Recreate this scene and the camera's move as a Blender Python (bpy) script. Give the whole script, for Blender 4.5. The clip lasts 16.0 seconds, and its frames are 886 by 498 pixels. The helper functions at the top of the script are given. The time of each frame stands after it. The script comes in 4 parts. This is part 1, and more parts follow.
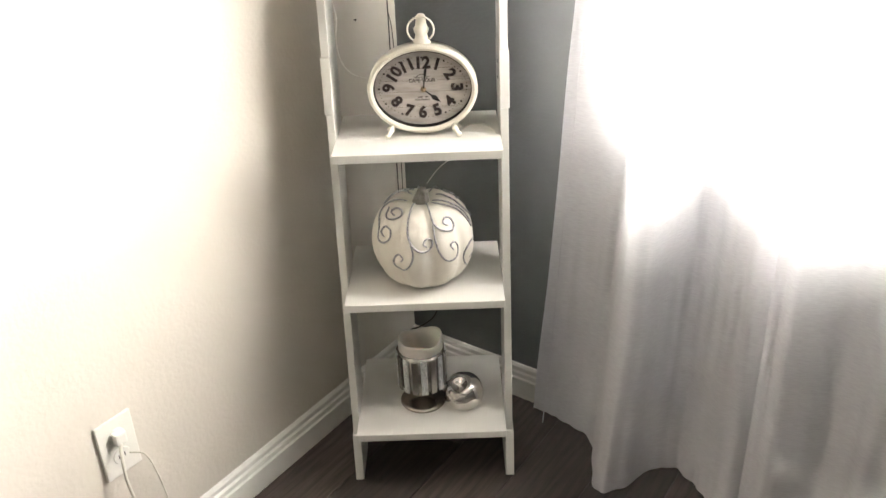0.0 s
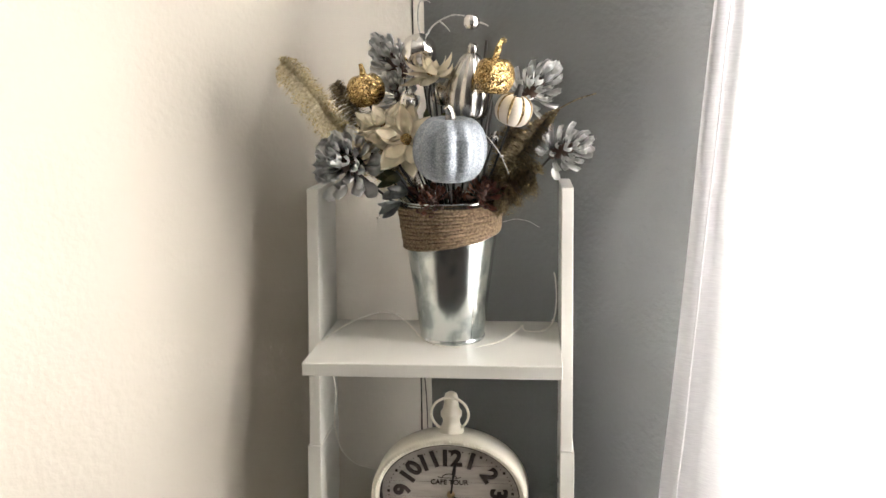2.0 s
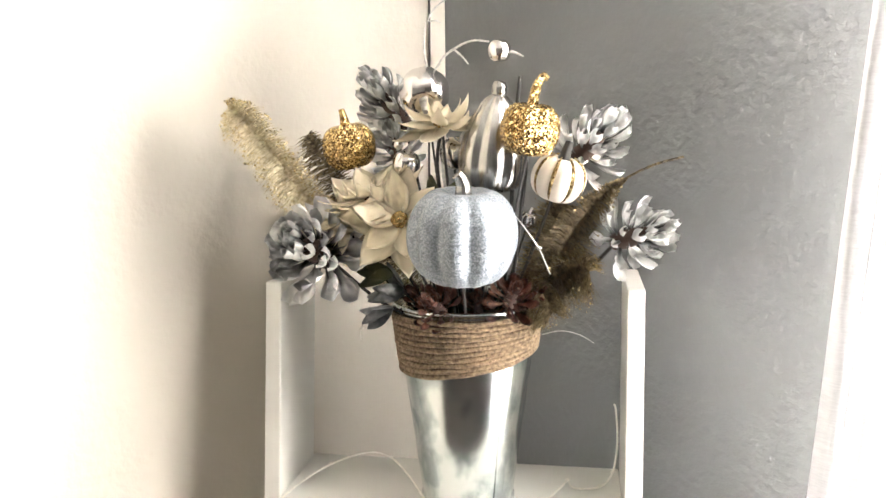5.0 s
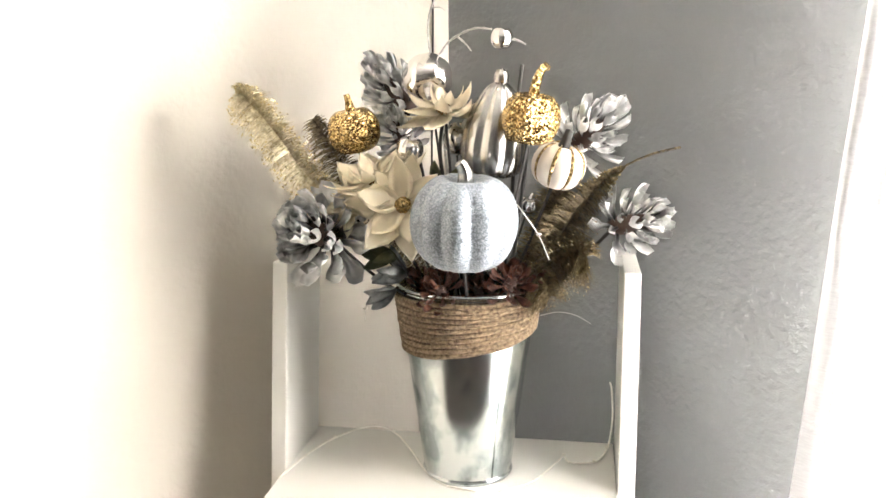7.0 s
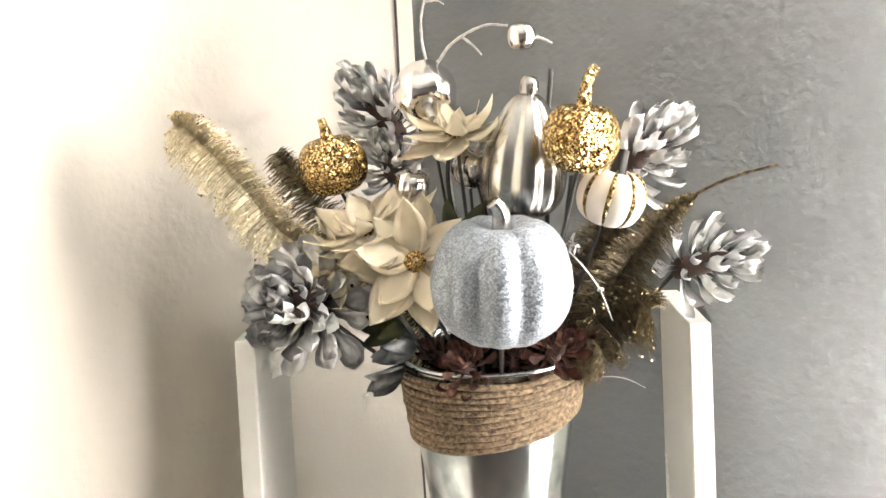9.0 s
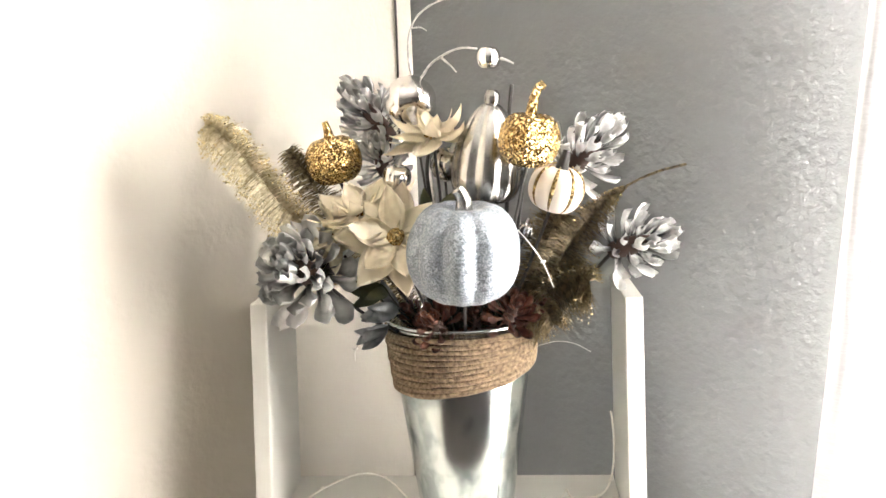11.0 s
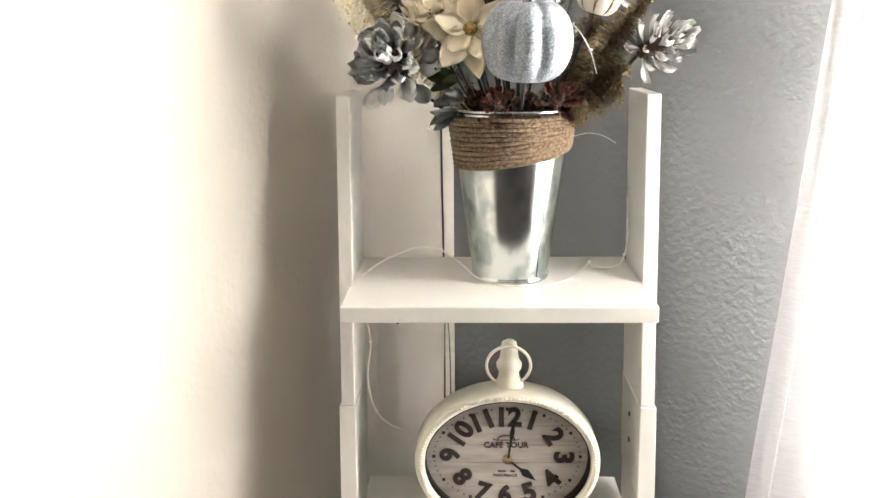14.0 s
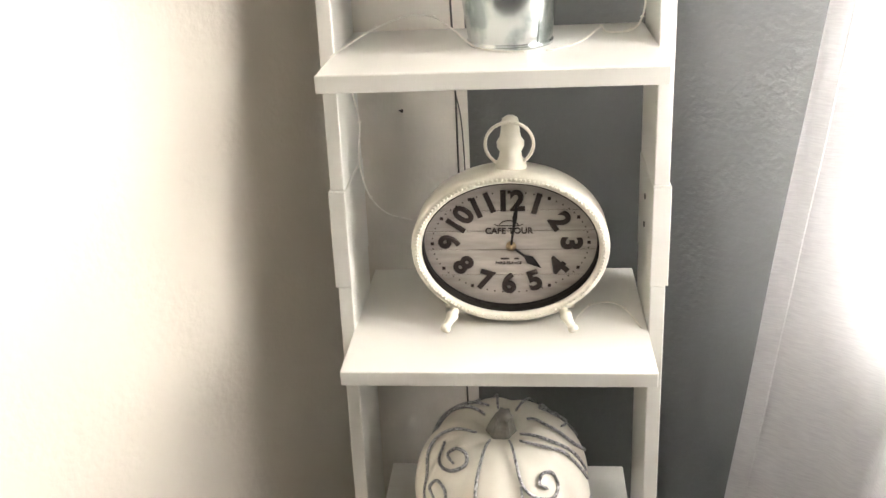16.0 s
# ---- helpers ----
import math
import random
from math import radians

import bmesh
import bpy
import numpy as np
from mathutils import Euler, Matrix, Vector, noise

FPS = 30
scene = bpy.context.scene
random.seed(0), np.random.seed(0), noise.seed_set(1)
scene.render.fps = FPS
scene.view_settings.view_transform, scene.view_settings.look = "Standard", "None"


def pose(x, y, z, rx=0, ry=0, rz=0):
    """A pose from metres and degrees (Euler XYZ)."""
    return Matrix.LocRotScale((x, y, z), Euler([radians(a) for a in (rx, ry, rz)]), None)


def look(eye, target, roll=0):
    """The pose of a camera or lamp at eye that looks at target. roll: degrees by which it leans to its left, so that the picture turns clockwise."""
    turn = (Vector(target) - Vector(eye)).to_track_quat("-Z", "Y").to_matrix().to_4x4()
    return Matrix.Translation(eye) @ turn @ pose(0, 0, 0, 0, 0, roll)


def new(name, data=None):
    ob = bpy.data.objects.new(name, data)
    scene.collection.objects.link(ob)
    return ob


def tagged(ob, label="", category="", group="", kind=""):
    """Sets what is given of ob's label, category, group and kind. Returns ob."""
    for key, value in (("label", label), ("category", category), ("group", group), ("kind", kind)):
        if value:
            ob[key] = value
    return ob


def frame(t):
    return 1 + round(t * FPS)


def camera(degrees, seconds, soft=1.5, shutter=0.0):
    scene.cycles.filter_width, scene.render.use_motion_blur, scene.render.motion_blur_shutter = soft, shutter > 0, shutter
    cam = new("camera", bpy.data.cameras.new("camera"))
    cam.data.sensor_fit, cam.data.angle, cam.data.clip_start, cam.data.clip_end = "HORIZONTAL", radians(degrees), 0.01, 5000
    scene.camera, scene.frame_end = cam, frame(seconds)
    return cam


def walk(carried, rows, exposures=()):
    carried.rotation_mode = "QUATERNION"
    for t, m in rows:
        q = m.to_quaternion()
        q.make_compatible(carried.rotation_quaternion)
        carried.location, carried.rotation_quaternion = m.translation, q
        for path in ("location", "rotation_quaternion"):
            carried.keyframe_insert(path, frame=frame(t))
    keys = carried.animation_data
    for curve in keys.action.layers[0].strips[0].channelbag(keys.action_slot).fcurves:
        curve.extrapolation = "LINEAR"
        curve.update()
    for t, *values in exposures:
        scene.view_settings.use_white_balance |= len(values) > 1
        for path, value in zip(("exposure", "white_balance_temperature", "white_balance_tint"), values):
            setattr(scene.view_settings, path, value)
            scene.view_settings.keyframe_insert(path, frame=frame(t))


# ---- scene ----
cam = camera(54.6, 16.0)
PATH = [
    (0, (0.062, 0.291, 1.296), (0.034, 2.065, 0.372), -2.5),
    (0.5, (0.066, 0.291, 1.269), (0.005, 2.107, 0.433), -2.6),
    (1, (0.098, 0.429, 1.281), (-0.012, 2.298, 0.577), -2.2),
    (1.5, (0.111, 0.622, 1.332), (-0.04, 2.531, 0.753), -1.1),
    (2, (0.116, 0.805, 1.35), (-0.085, 2.759, 0.975), -1.0),
    (2.5, (0.076, 0.919, 1.351), (-0.069, 2.897, 1.088), -0.3),
    (3, (0.093, 0.968, 1.359), (-0.093, 2.939, 1.08), 0.3),
    (3.5, (0.15, 0.958, 1.368), (-0.138, 2.916, 1.081), -0.3),
    (4, (0.149, 1.035, 1.362), (-0.168, 2.989, 1.076), -1.8),
    (4.5, (0.124, 1.121, 1.365), (-0.202, 3.07, 1.053), -1.6),
    (4.7, (0.117, 1.139, 1.362), (-0.211, 3.091, 1.076), -0.9),
    (6.8, (0.112, 1.118, 1.388), (-0.177, 3.066, 1.036), -0.4),
    (7, (0.117, 1.121, 1.384), (-0.2, 3.06, 1.012), -0.2),
    (7.5, (0.133, 1.107, 1.379), (-0.262, 3.029, 0.99), -0.1),
    (8, (0.126, 1.162, 1.379), (-0.298, 3.081, 1.006), -1.7),
    (8.5, (0.068, 1.252, 1.386), (-0.214, 3.205, 1.061), -2.8),
    (9, (0.019, 1.285, 1.389), (-0.091, 3.25, 1.036), -3.1),
    (9.2, (0.009, 1.289, 1.391), (-0.079, 3.254, 1.028), -2.8),
    (11.3, (0.066, 1.131, 1.379), (-0.120, 3.098, 1.068), -1.8),
    (11.5, (0.068, 1.116, 1.375), (-0.14, 3.074, 1.026), -1.6),
    (12, (0.069, 1.071, 1.34), (-0.171, 3.023, 0.976), -0.9),
    (12.5, (0.051, 1.059, 1.333), (-0.214, 2.993, 0.899), -1.1),
    (13, (0.015, 1.051, 1.304), (-0.233, 2.978, 0.83), -1.9),
    (13.5, (-0.037, 1.005, 1.298), (-0.135, 2.933, 0.775), -2.1),
    (14, (-0.031, 0.969, 1.284), (-0.087, 2.909, 0.799), -0.5),
    (14.5, (-0.017, 0.998, 1.295), (-0.075, 2.914, 0.724), -0.3),
    (15, (-0.007, 1.019, 1.253), (-0.084, 2.913, 0.615), -0.2),
    (15.5, (0.004, 1.034, 1.233), (-0.112, 2.893, 0.503), -1.1),
    (16, (0.032, 1.029, 1.204), (-0.166, 2.83, 0.356), -3.2),
]
EXPOSURE = [(0, 1.95), (0.5, 1.95), (1, 1.5), (1.5, 1.15), (2, 1.1), (2.5, 1.3), (3.5, 1.7), (4.5, 1.9), (7, 1.95), (9, 2.1), (11.5, 2.1), (12.2, 2.05), (13.5, 1.8), (16, 1.78)]
walk(cam, [(t, look(eye, target, roll)) for t, eye, target, roll in PATH], EXPOSURE)

# ---- world and light ----
world = bpy.data.worlds.new("sky")
scene.world = world
world.use_nodes = True
wn = world.node_tree.nodes
sky = wn.new("ShaderNodeTexSky")
sky.sky_type, sky.sun_disc = "NISHITA", False
sky.sun_elevation, sky.sun_rotation = radians(40), radians(60)
wn["Background"].inputs["Strength"].default_value = 0.05
world.node_tree.links.new(sky.outputs[0], wn["Background"].inputs[0])

CORNER = Vector((-0.05, 2.19, 0))
LEFT_DIR = Vector((math.cos(radians(236)), math.sin(radians(236)), 0))
RIGHT_DIR = Vector((math.cos(radians(-36.5)), math.sin(radians(-36.5)), 0))
LEFT_IN = Vector((-LEFT_DIR.y, LEFT_DIR.x, 0))      # from the left wall into the room
RIGHT_IN = Vector((RIGHT_DIR.y, -RIGHT_DIR.x, 0))   # from the right wall into the room
WIN = (0.66, 1.10, 0.77, 2.02)                      # window along the right wall and in height


def on_right(s, off, z):
    return CORNER + RIGHT_DIR * s + RIGHT_IN * off + Vector((0, 0, z))


def on_left(s, off, z):
    return CORNER + LEFT_DIR * s + LEFT_IN * off + Vector((0, 0, z))


def area_lamp(name, eye, target, w, h, watts, colour):
    data = bpy.data.lights.new(name, "AREA")
    data.shape, data.size, data.size_y = "RECTANGLE", w, h
    data.energy, data.color = watts, colour
    ob = new(name, data)
    ob.matrix_world = look(eye, target)
    return ob


area_lamp("window_daylight", on_right((WIN[0] + WIN[1]) / 2, -0.074, (WIN[2] + WIN[3]) / 2),
          on_right((WIN[0] + WIN[1]) / 2, 1.0, (WIN[2] + WIN[3]) / 2), WIN[1] - WIN[0], WIN[3] - WIN[2], 108, (1.0, 0.955, 0.885)).data.spread = radians(138)
sun_data = bpy.data.lights.new("sun", "SUN")
sun_data.energy, sun_data.angle, sun_data.color = 2.0, radians(0.5), (1.0, 0.95, 0.86)
sun = new("sun", sun_data)
sun.matrix_world = look(on_right(1.2, -5, 6), on_right(1.2, 0, 1.0))


# ---- materials ----
def mat(name, colour, rough=0.5, metal=0.0, colour2=None, scale=20.0, bump=0.0, bump_scale=200.0, stretch=(1, 1, 1),
        random_tint=0.0, coat=0.0, detail=4.0, rough2=None, distance=0.002, mix=(0.35, 0.7)):
    m = bpy.data.materials.new(name)
    m.use_nodes = True
    nt = m.node_tree
    b = nt.nodes["Principled BSDF"]
    b.inputs["Base Color"].default_value = (*colour, 1)
    b.inputs["Roughness"].default_value = rough
    b.inputs["Metallic"].default_value = metal
    b.inputs["Coat Weight"].default_value = coat
    tc = nt.nodes.new("ShaderNodeTexCoord")
    mp = nt.nodes.new("ShaderNodeMapping")
    mp.inputs["Scale"].default_value = stretch
    nt.links.new(tc.outputs["Object"], mp.inputs[0])
    out = None
    if colour2:
        n = nt.nodes.new("ShaderNodeTexNoise")
        n.inputs["Scale"].default_value, n.inputs["Detail"].default_value = scale, detail
        nt.links.new(mp.outputs[0], n.inputs["Vector"])
        ramp = nt.nodes.new("ShaderNodeMapRange")
        ramp.inputs[1].default_value, ramp.inputs[2].default_value = mix
        nt.links.new(n.outputs["Fac"], ramp.inputs[0])
        mx = nt.nodes.new("ShaderNodeMix")
        mx.data_type = "RGBA"
        mx.inputs[6].default_value, mx.inputs[7].default_value = (*colour, 1), (*colour2, 1)
        nt.links.new(ramp.outputs[0], mx.inputs[0])
        out = mx.outputs[2]
        if rough2 is not None:
            rr = nt.nodes.new("ShaderNodeMapRange")
            rr.inputs[3].default_value, rr.inputs[4].default_value = rough, rough2
            nt.links.new(ramp.outputs[0], rr.inputs[0])
            nt.links.new(rr.outputs[0], b.inputs["Roughness"])
    if random_tint:
        info = nt.nodes.new("ShaderNodeObjectInfo")
        hsv = nt.nodes.new("ShaderNodeHueSaturation")
        r = nt.nodes.new("ShaderNodeMapRange")
        r.inputs[3].default_value, r.inputs[4].default_value = 1 - random_tint, 1 + random_tint
        nt.links.new(info.outputs["Random"], r.inputs[0])
        nt.links.new(r.outputs[0], hsv.inputs["Value"])
        hsv.inputs["Color"].default_value = (*colour, 1)
        if out:
            nt.links.new(out, hsv.inputs["Color"])
        out = hsv.outputs[0]
    if out:
        nt.links.new(out, b.inputs["Base Color"])
    if bump:
        n2 = nt.nodes.new("ShaderNodeTexNoise")
        n2.inputs["Scale"].default_value, n2.inputs["Detail"].default_value = bump_scale, 3
        nt.links.new(mp.outputs[0], n2.inputs["Vector"])
        bp = nt.nodes.new("ShaderNodeBump")
        bp.inputs["Strength"].default_value, bp.inputs["Distance"].default_value = bump, distance
        nt.links.new(n2.outputs["Fac"], bp.inputs["Height"])
        nt.links.new(bp.outputs[0], b.inputs["Normal"])
    return m


def glitter(name, dark, light, scale, rough=0.3, metal=0.9, bump=0.9, spread=(0.2, 0.9)):
    """Flakes: cells of their own tone and tilt."""
    m = mat(name, light, rough, metal)
    nt = m.node_tree
    b = nt.nodes["Principled BSDF"]
    tc = nt.nodes["Texture Coordinate"]
    v = nt.nodes.new("ShaderNodeTexVoronoi")
    v.inputs["Scale"].default_value = scale
    nt.links.new(tc.outputs["Object"], v.inputs["Vector"])
    sep = nt.nodes.new("ShaderNodeSeparateColor")
    nt.links.new(v.outputs["Color"], sep.inputs[0])
    r = nt.nodes.new("ShaderNodeMapRange")
    r.inputs[1].default_value, r.inputs[2].default_value = spread
    nt.links.new(sep.outputs[0], r.inputs[0])
    mx = nt.nodes.new("ShaderNodeMix")
    mx.data_type = "RGBA"
    mx.inputs[6].default_value, mx.inputs[7].default_value = (*dark, 1), (*light, 1)
    nt.links.new(r.outputs[0], mx.inputs[0])
    nt.links.new(mx.outputs[2], b.inputs["Base Color"])
    geo = nt.nodes.new("ShaderNodeNewGeometry")
    off = nt.nodes.new("ShaderNodeVectorMath")
    off.operation = "MULTIPLY_ADD"
    off.inputs[1].default_value, off.inputs[2].default_value = (bump * 1.5,) * 3, (-bump * 0.75,) * 3
    add = nt.nodes.new("ShaderNodeVectorMath")
    unit = nt.nodes.new("ShaderNodeVectorMath")
    unit.operation = "NORMALIZE"
    nt.links.new(v.outputs["Color"], off.inputs[0])
    nt.links.new(geo.outputs["Normal"], add.inputs[0])
    nt.links.new(off.outputs[0], add.inputs[1])
    nt.links.new(add.outputs[0], unit.inputs[0])
    nt.links.new(unit.outputs[0], b.inputs["Normal"])
    return m


M_WALL_L = mat("warm_white_wall_paint", (0.64, 0.592, 0.52), 0.75, colour2=(0.61, 0.562, 0.49), scale=3, bump=0.28, bump_scale=110, distance=0.003)
M_WALL_R = mat("grey_wall_paint", (0.163, 0.169, 0.170), 0.55, colour2=(0.147, 0.153, 0.154), scale=3, bump=0.6, bump_scale=115, distance=0.0034)
M_WALL_F = mat("far_wall_paint", (0.18, 0.175, 0.17), 0.7, colour2=(0.15, 0.146, 0.14), scale=2, bump=0.4, bump_scale=75)
M_CEIL = mat("ceiling_paint", (0.62, 0.61, 0.59), 0.8, colour2=(0.58, 0.57, 0.55), scale=2, bump=0.4, bump_scale=60)
M_TRIM = mat("white_trim_paint", (0.78, 0.76, 0.71), 0.4, colour2=(0.70, 0.68, 0.62), scale=9, bump=0.1, bump_scale=40)
M_PLANK = mat("dark_wood_plank", (0.034, 0.025, 0.021), 0.45, colour2=(0.080, 0.062, 0.053), scale=7, bump=0.25, bump_scale=30,
              stretch=(1.2, 14, 1), random_tint=0.35, detail=8, rough2=0.6)
M_SUBFLOOR = mat("floor_joint", (0.02, 0.017, 0.015), 0.8, colour2=(0.03, 0.025, 0.02), scale=20)
M_WHITE = mat("white_laminate", (0.72, 0.705, 0.66), 0.30, colour2=(0.67, 0.655, 0.61), scale=6, bump=0.05, bump_scale=300, detail=6)


def fabric_mat():
    m = mat("linen_curtain", (0.87, 0.855, 0.875), 0.9, colour2=(0.74, 0.72, 0.75), scale=12, stretch=(6, 6, 60), bump=0.9, bump_scale=45, distance=0.003)
    nt = m.node_tree
    b = nt.nodes["Principled BSDF"]
    tr = nt.nodes.new("ShaderNodeBsdfTranslucent")
    tr.inputs[0].default_value = (0.74, 0.74, 0.76, 1)
    mx = nt.nodes.new("ShaderNodeMixShader")
    mx.inputs[0].default_value = 0.17
    nt.links.new(b.outputs[0], mx.inputs[1])
    nt.links.new(tr.outputs[0], mx.inputs[2])
    gaps = nt.nodes.new("ShaderNodeBsdfTransparent")
    weave = nt.nodes.new("ShaderNodeMixShader")
    weave.inputs[0].default_value = 0.16    # open share of the weave
    nt.links.new(mx.outputs[0], weave.inputs[1])
    nt.links.new(gaps.outputs[0], weave.inputs[2])
    nt.links.new(weave.outputs[0], nt.nodes["Material Output"].inputs[0])
    return m


M_CURTAIN = fabric_mat()


# ---- building helpers ----
def part(name, bm, material, parent=None, label="", smooth=False):
    """Links a bmesh as one mesh object under a thing or a part."""
    me = bpy.data.meshes.new(name)
    if smooth:
        for f in bm.faces:
            f.smooth = True
    bm.to_mesh(me)
    bm.free()
    me.materials.append(material)
    ob = new(name, me)
    if parent:
        ob.parent = parent
    if label:
        ob["label"] = label
    return ob


def shared(name, me, parent, m):
    ob = new(name, me)
    ob.parent = parent
    ob.matrix_local = m
    return ob


def empty(name, at=(0, 0, 0), m=None):
    ob = new(name)
    ob.empty_display_size = 0.02
    ob.matrix_world = m if m else Matrix.Translation(at)
    return ob


def hexa(bm, corners):
    """A solid from four lower and four upper corners, each going round."""
    v = [bm.verts.new(c) for c in corners]
    for f in ((3, 2, 1, 0), (4, 5, 6, 7), (0, 1, 5, 4), (1, 2, 6, 5), (2, 3, 7, 6), (3, 0, 4, 7)):
        bm.faces.new([v[i] for i in f])
    bmesh.ops.recalc_face_normals(bm, faces=bm.faces)


def box(bm, lo, hi):
    (a, b, c), (d, e, f) = lo, hi
    hexa(bm, [(a, b, c), (d, b, c), (d, e, c), (a, e, c), (a, b, f), (d, b, f), (d, e, f), (a, e, f)])


def bevel(bm, w, n=2):
    bmesh.ops.bevel(bm, geom=list(bm.edges), offset=w, segments=n, affect="EDGES", profile=0.6)


def tube(bm, pts, radii, n=8, caps=True):
    """A round tube along points, with one radius or one for each point."""
    pts = [Vector(p) for p in pts]
    if not hasattr(radii, "__len__"):
        radii = [radii] * len(pts)
    rings = []
    up = Vector((0.31, 0.17, 0.94))
    for i, p in enumerate(pts):
        d = (pts[min(i + 1, len(pts) - 1)] - pts[max(i - 1, 0)]).normalized()
        side = d.cross(up)
        if side.length < 0.05:
            side = d.cross(Vector((1, 0, 0)))
        side.normalize()
        up = side.cross(d).normalized()
        rings.append([bm.verts.new(p + (side * math.cos(2 * math.pi * k / n) + up * math.sin(2 * math.pi * k / n)) * radii[i]) for k in range(n)])
    for a, b in zip(rings, rings[1:]):
        for k in range(n):
            bm.faces.new((a[k], a[(k + 1) % n], b[(k + 1) % n], b[k]))
    if caps:
        bm.faces.new(rings[0][::-1])
        bm.faces.new(rings[-1])


def lathe(bm, profile, n=48, squash=(1, 1), close=False):
    """A turned form from (radius, height) pairs."""
    rings = []
    for r, z in profile:
        if r < 1e-5:
            rings.append([bm.verts.new((0, 0, z))])
        else:
            rings.append([bm.verts.new((r * squash[0] * math.cos(2 * math.pi * k / n), r * squash[1] * math.sin(2 * math.pi * k / n), z)) for k in range(n)])
    if close:
        rings.append(rings[0])
    for a, b in zip(rings, rings[1:]):
        for k in range(n):
            j = (k + 1) % n
            if len(a) == 1 and len(b) > 1:
                bm.faces.new((a[0], b[j], b[k]))
            elif len(b) == 1 and len(a) > 1:
                bm.faces.new((a[k], a[j], b[0]))
            elif len(a) > 1:
                bm.faces.new((a[k], a[j], b[j], b[k]))
    bmesh.ops.recalc_face_normals(bm, faces=bm.faces)


def smooth_path(pts, per=6):
    """Catmull-Rom through the points."""
    p = [Vector(q) for q in pts]
    p = [2 * p[0] - p[1]] + p + [2 * p[-1] - p[-2]]
    out = []
    for i in range(1, len(p) - 2):
        for k in range(per):
            t = k / per
            a, b, c, d = p[i - 1:i + 3]
            out.append(0.5 * (2 * b + (c - a) * t + (2 * a - 5 * b + 4 * c - d) * t * t + (3 * b - a - 3 * c + d) * t ** 3))
    return out + [p[-2]]


def wall_frame(direction, inward):
    """A pose whose x runs along a wall and whose y points into it, out of the room."""
    m = Matrix.Identity(4)
    m.col[0][:3], m.col[1][:3], m.col[2][:3], m.col[3][:3] = direction, -inward, Vector((0, 0, 1)), CORNER
    return m


# ---- large structure ----
HIGH = 2.45
FAR = 3.4
RW = wall_frame(RIGHT_DIR, RIGHT_IN)
LW = wall_frame(LEFT_DIR, LEFT_IN)

bm = bmesh.new()
box(bm, (-0.2, 0, 0), (FAR, 0.12, HIGH))
w = part("wall_left", bm, M_WALL_L)
w.matrix_world = LW
tagged(w, "cream painted wall with orange-peel texture in daylight", "wall", kind="structure")
bm = bmesh.new()
for lo, hi in (((0, 0, 0), (WIN[0], 0.12, HIGH)), ((WIN[1], 0, 0), (FAR, 0.12, HIGH)),
               ((WIN[0], 0, 0), (WIN[1], 0.12, WIN[2])), ((WIN[0], 0, WIN[3]), (WIN[1], 0.12, HIGH))):
    box(bm, lo, hi)
w = part("wall_right", bm, M_WALL_R)
w.matrix_world = RW
tagged(w, "grey painted wall with orange-peel texture beside the window", "wall", kind="structure")
for name, o, d in (("wall_far_left", CORNER + LEFT_DIR * FAR, RIGHT_DIR), ("wall_far_right", CORNER + RIGHT_DIR * FAR, LEFT_DIR)):
    bm = bmesh.new()
    box(bm, (0, 0, 0), (FAR + 0.4, 0.12, HIGH))
    w = part(name, bm, M_WALL_F)
    m = Matrix.Identity(4)
    m.col[0][:3], m.col[2][:3], m.col[3][:3] = d, Vector((0, 0, 1)), o
    m.col[1][:3] = Vector((0, 0, 1)).cross(d)
    w.matrix_world = m
    tagged(w, "plain grey painted wall behind the camera", "wall", kind="structure")
bm = bmesh.new()
box(bm, (-4.5, -3.5, HIGH), (5, 2.6, HIGH + 0.1))
tagged(part("ceiling", bm, M_CEIL), "plain white painted ceiling", "ceiling", kind="structure")
bm = bmesh.new()
box(bm, (-4.5, -3.5, -0.1), (5, 2.6, -0.004))
floor = tagged(part("floor", bm, M_SUBFLOOR), "dark brown wood-look plank floor", "floor", kind="structure")


def baseboard(m, length, start):
    """A stepped moulding along a wall."""
    prof = [(0, 0), (0.014, 0), (0.014, 0.053), (0.011, 0.057), (0.011, 0.068), (0.007, 0.072), (0.007, 0.082), (0.003, 0.088), (0, 0.090)]
    bm = bmesh.new()
    ends = []
    for x in (start, length):
        ends.append([bm.verts.new((x + (a if x == start else 0), -a - 0.001, z)) for a, z in prof])
    for i in range(len(prof) - 1):
        bm.faces.new((ends[0][i], ends[0][i + 1], ends[1][i + 1], ends[1][i]))
    bm.faces.new((ends[0][-1], ends[0][0], ends[1][0], ends[1][-1]))
    bm.faces.new(ends[1])
    bmesh.ops.recalc_face_normals(bm, faces=bm.faces)
    ob = part("baseboard", bm, M_TRIM)
    ob.matrix_world = m
    return tagged(ob, "white painted stepped wooden baseboard along the wall", "baseboard", kind="structure")


baseboard(LW, FAR, 0.0)
baseboard(RW, FAR, 0.0)

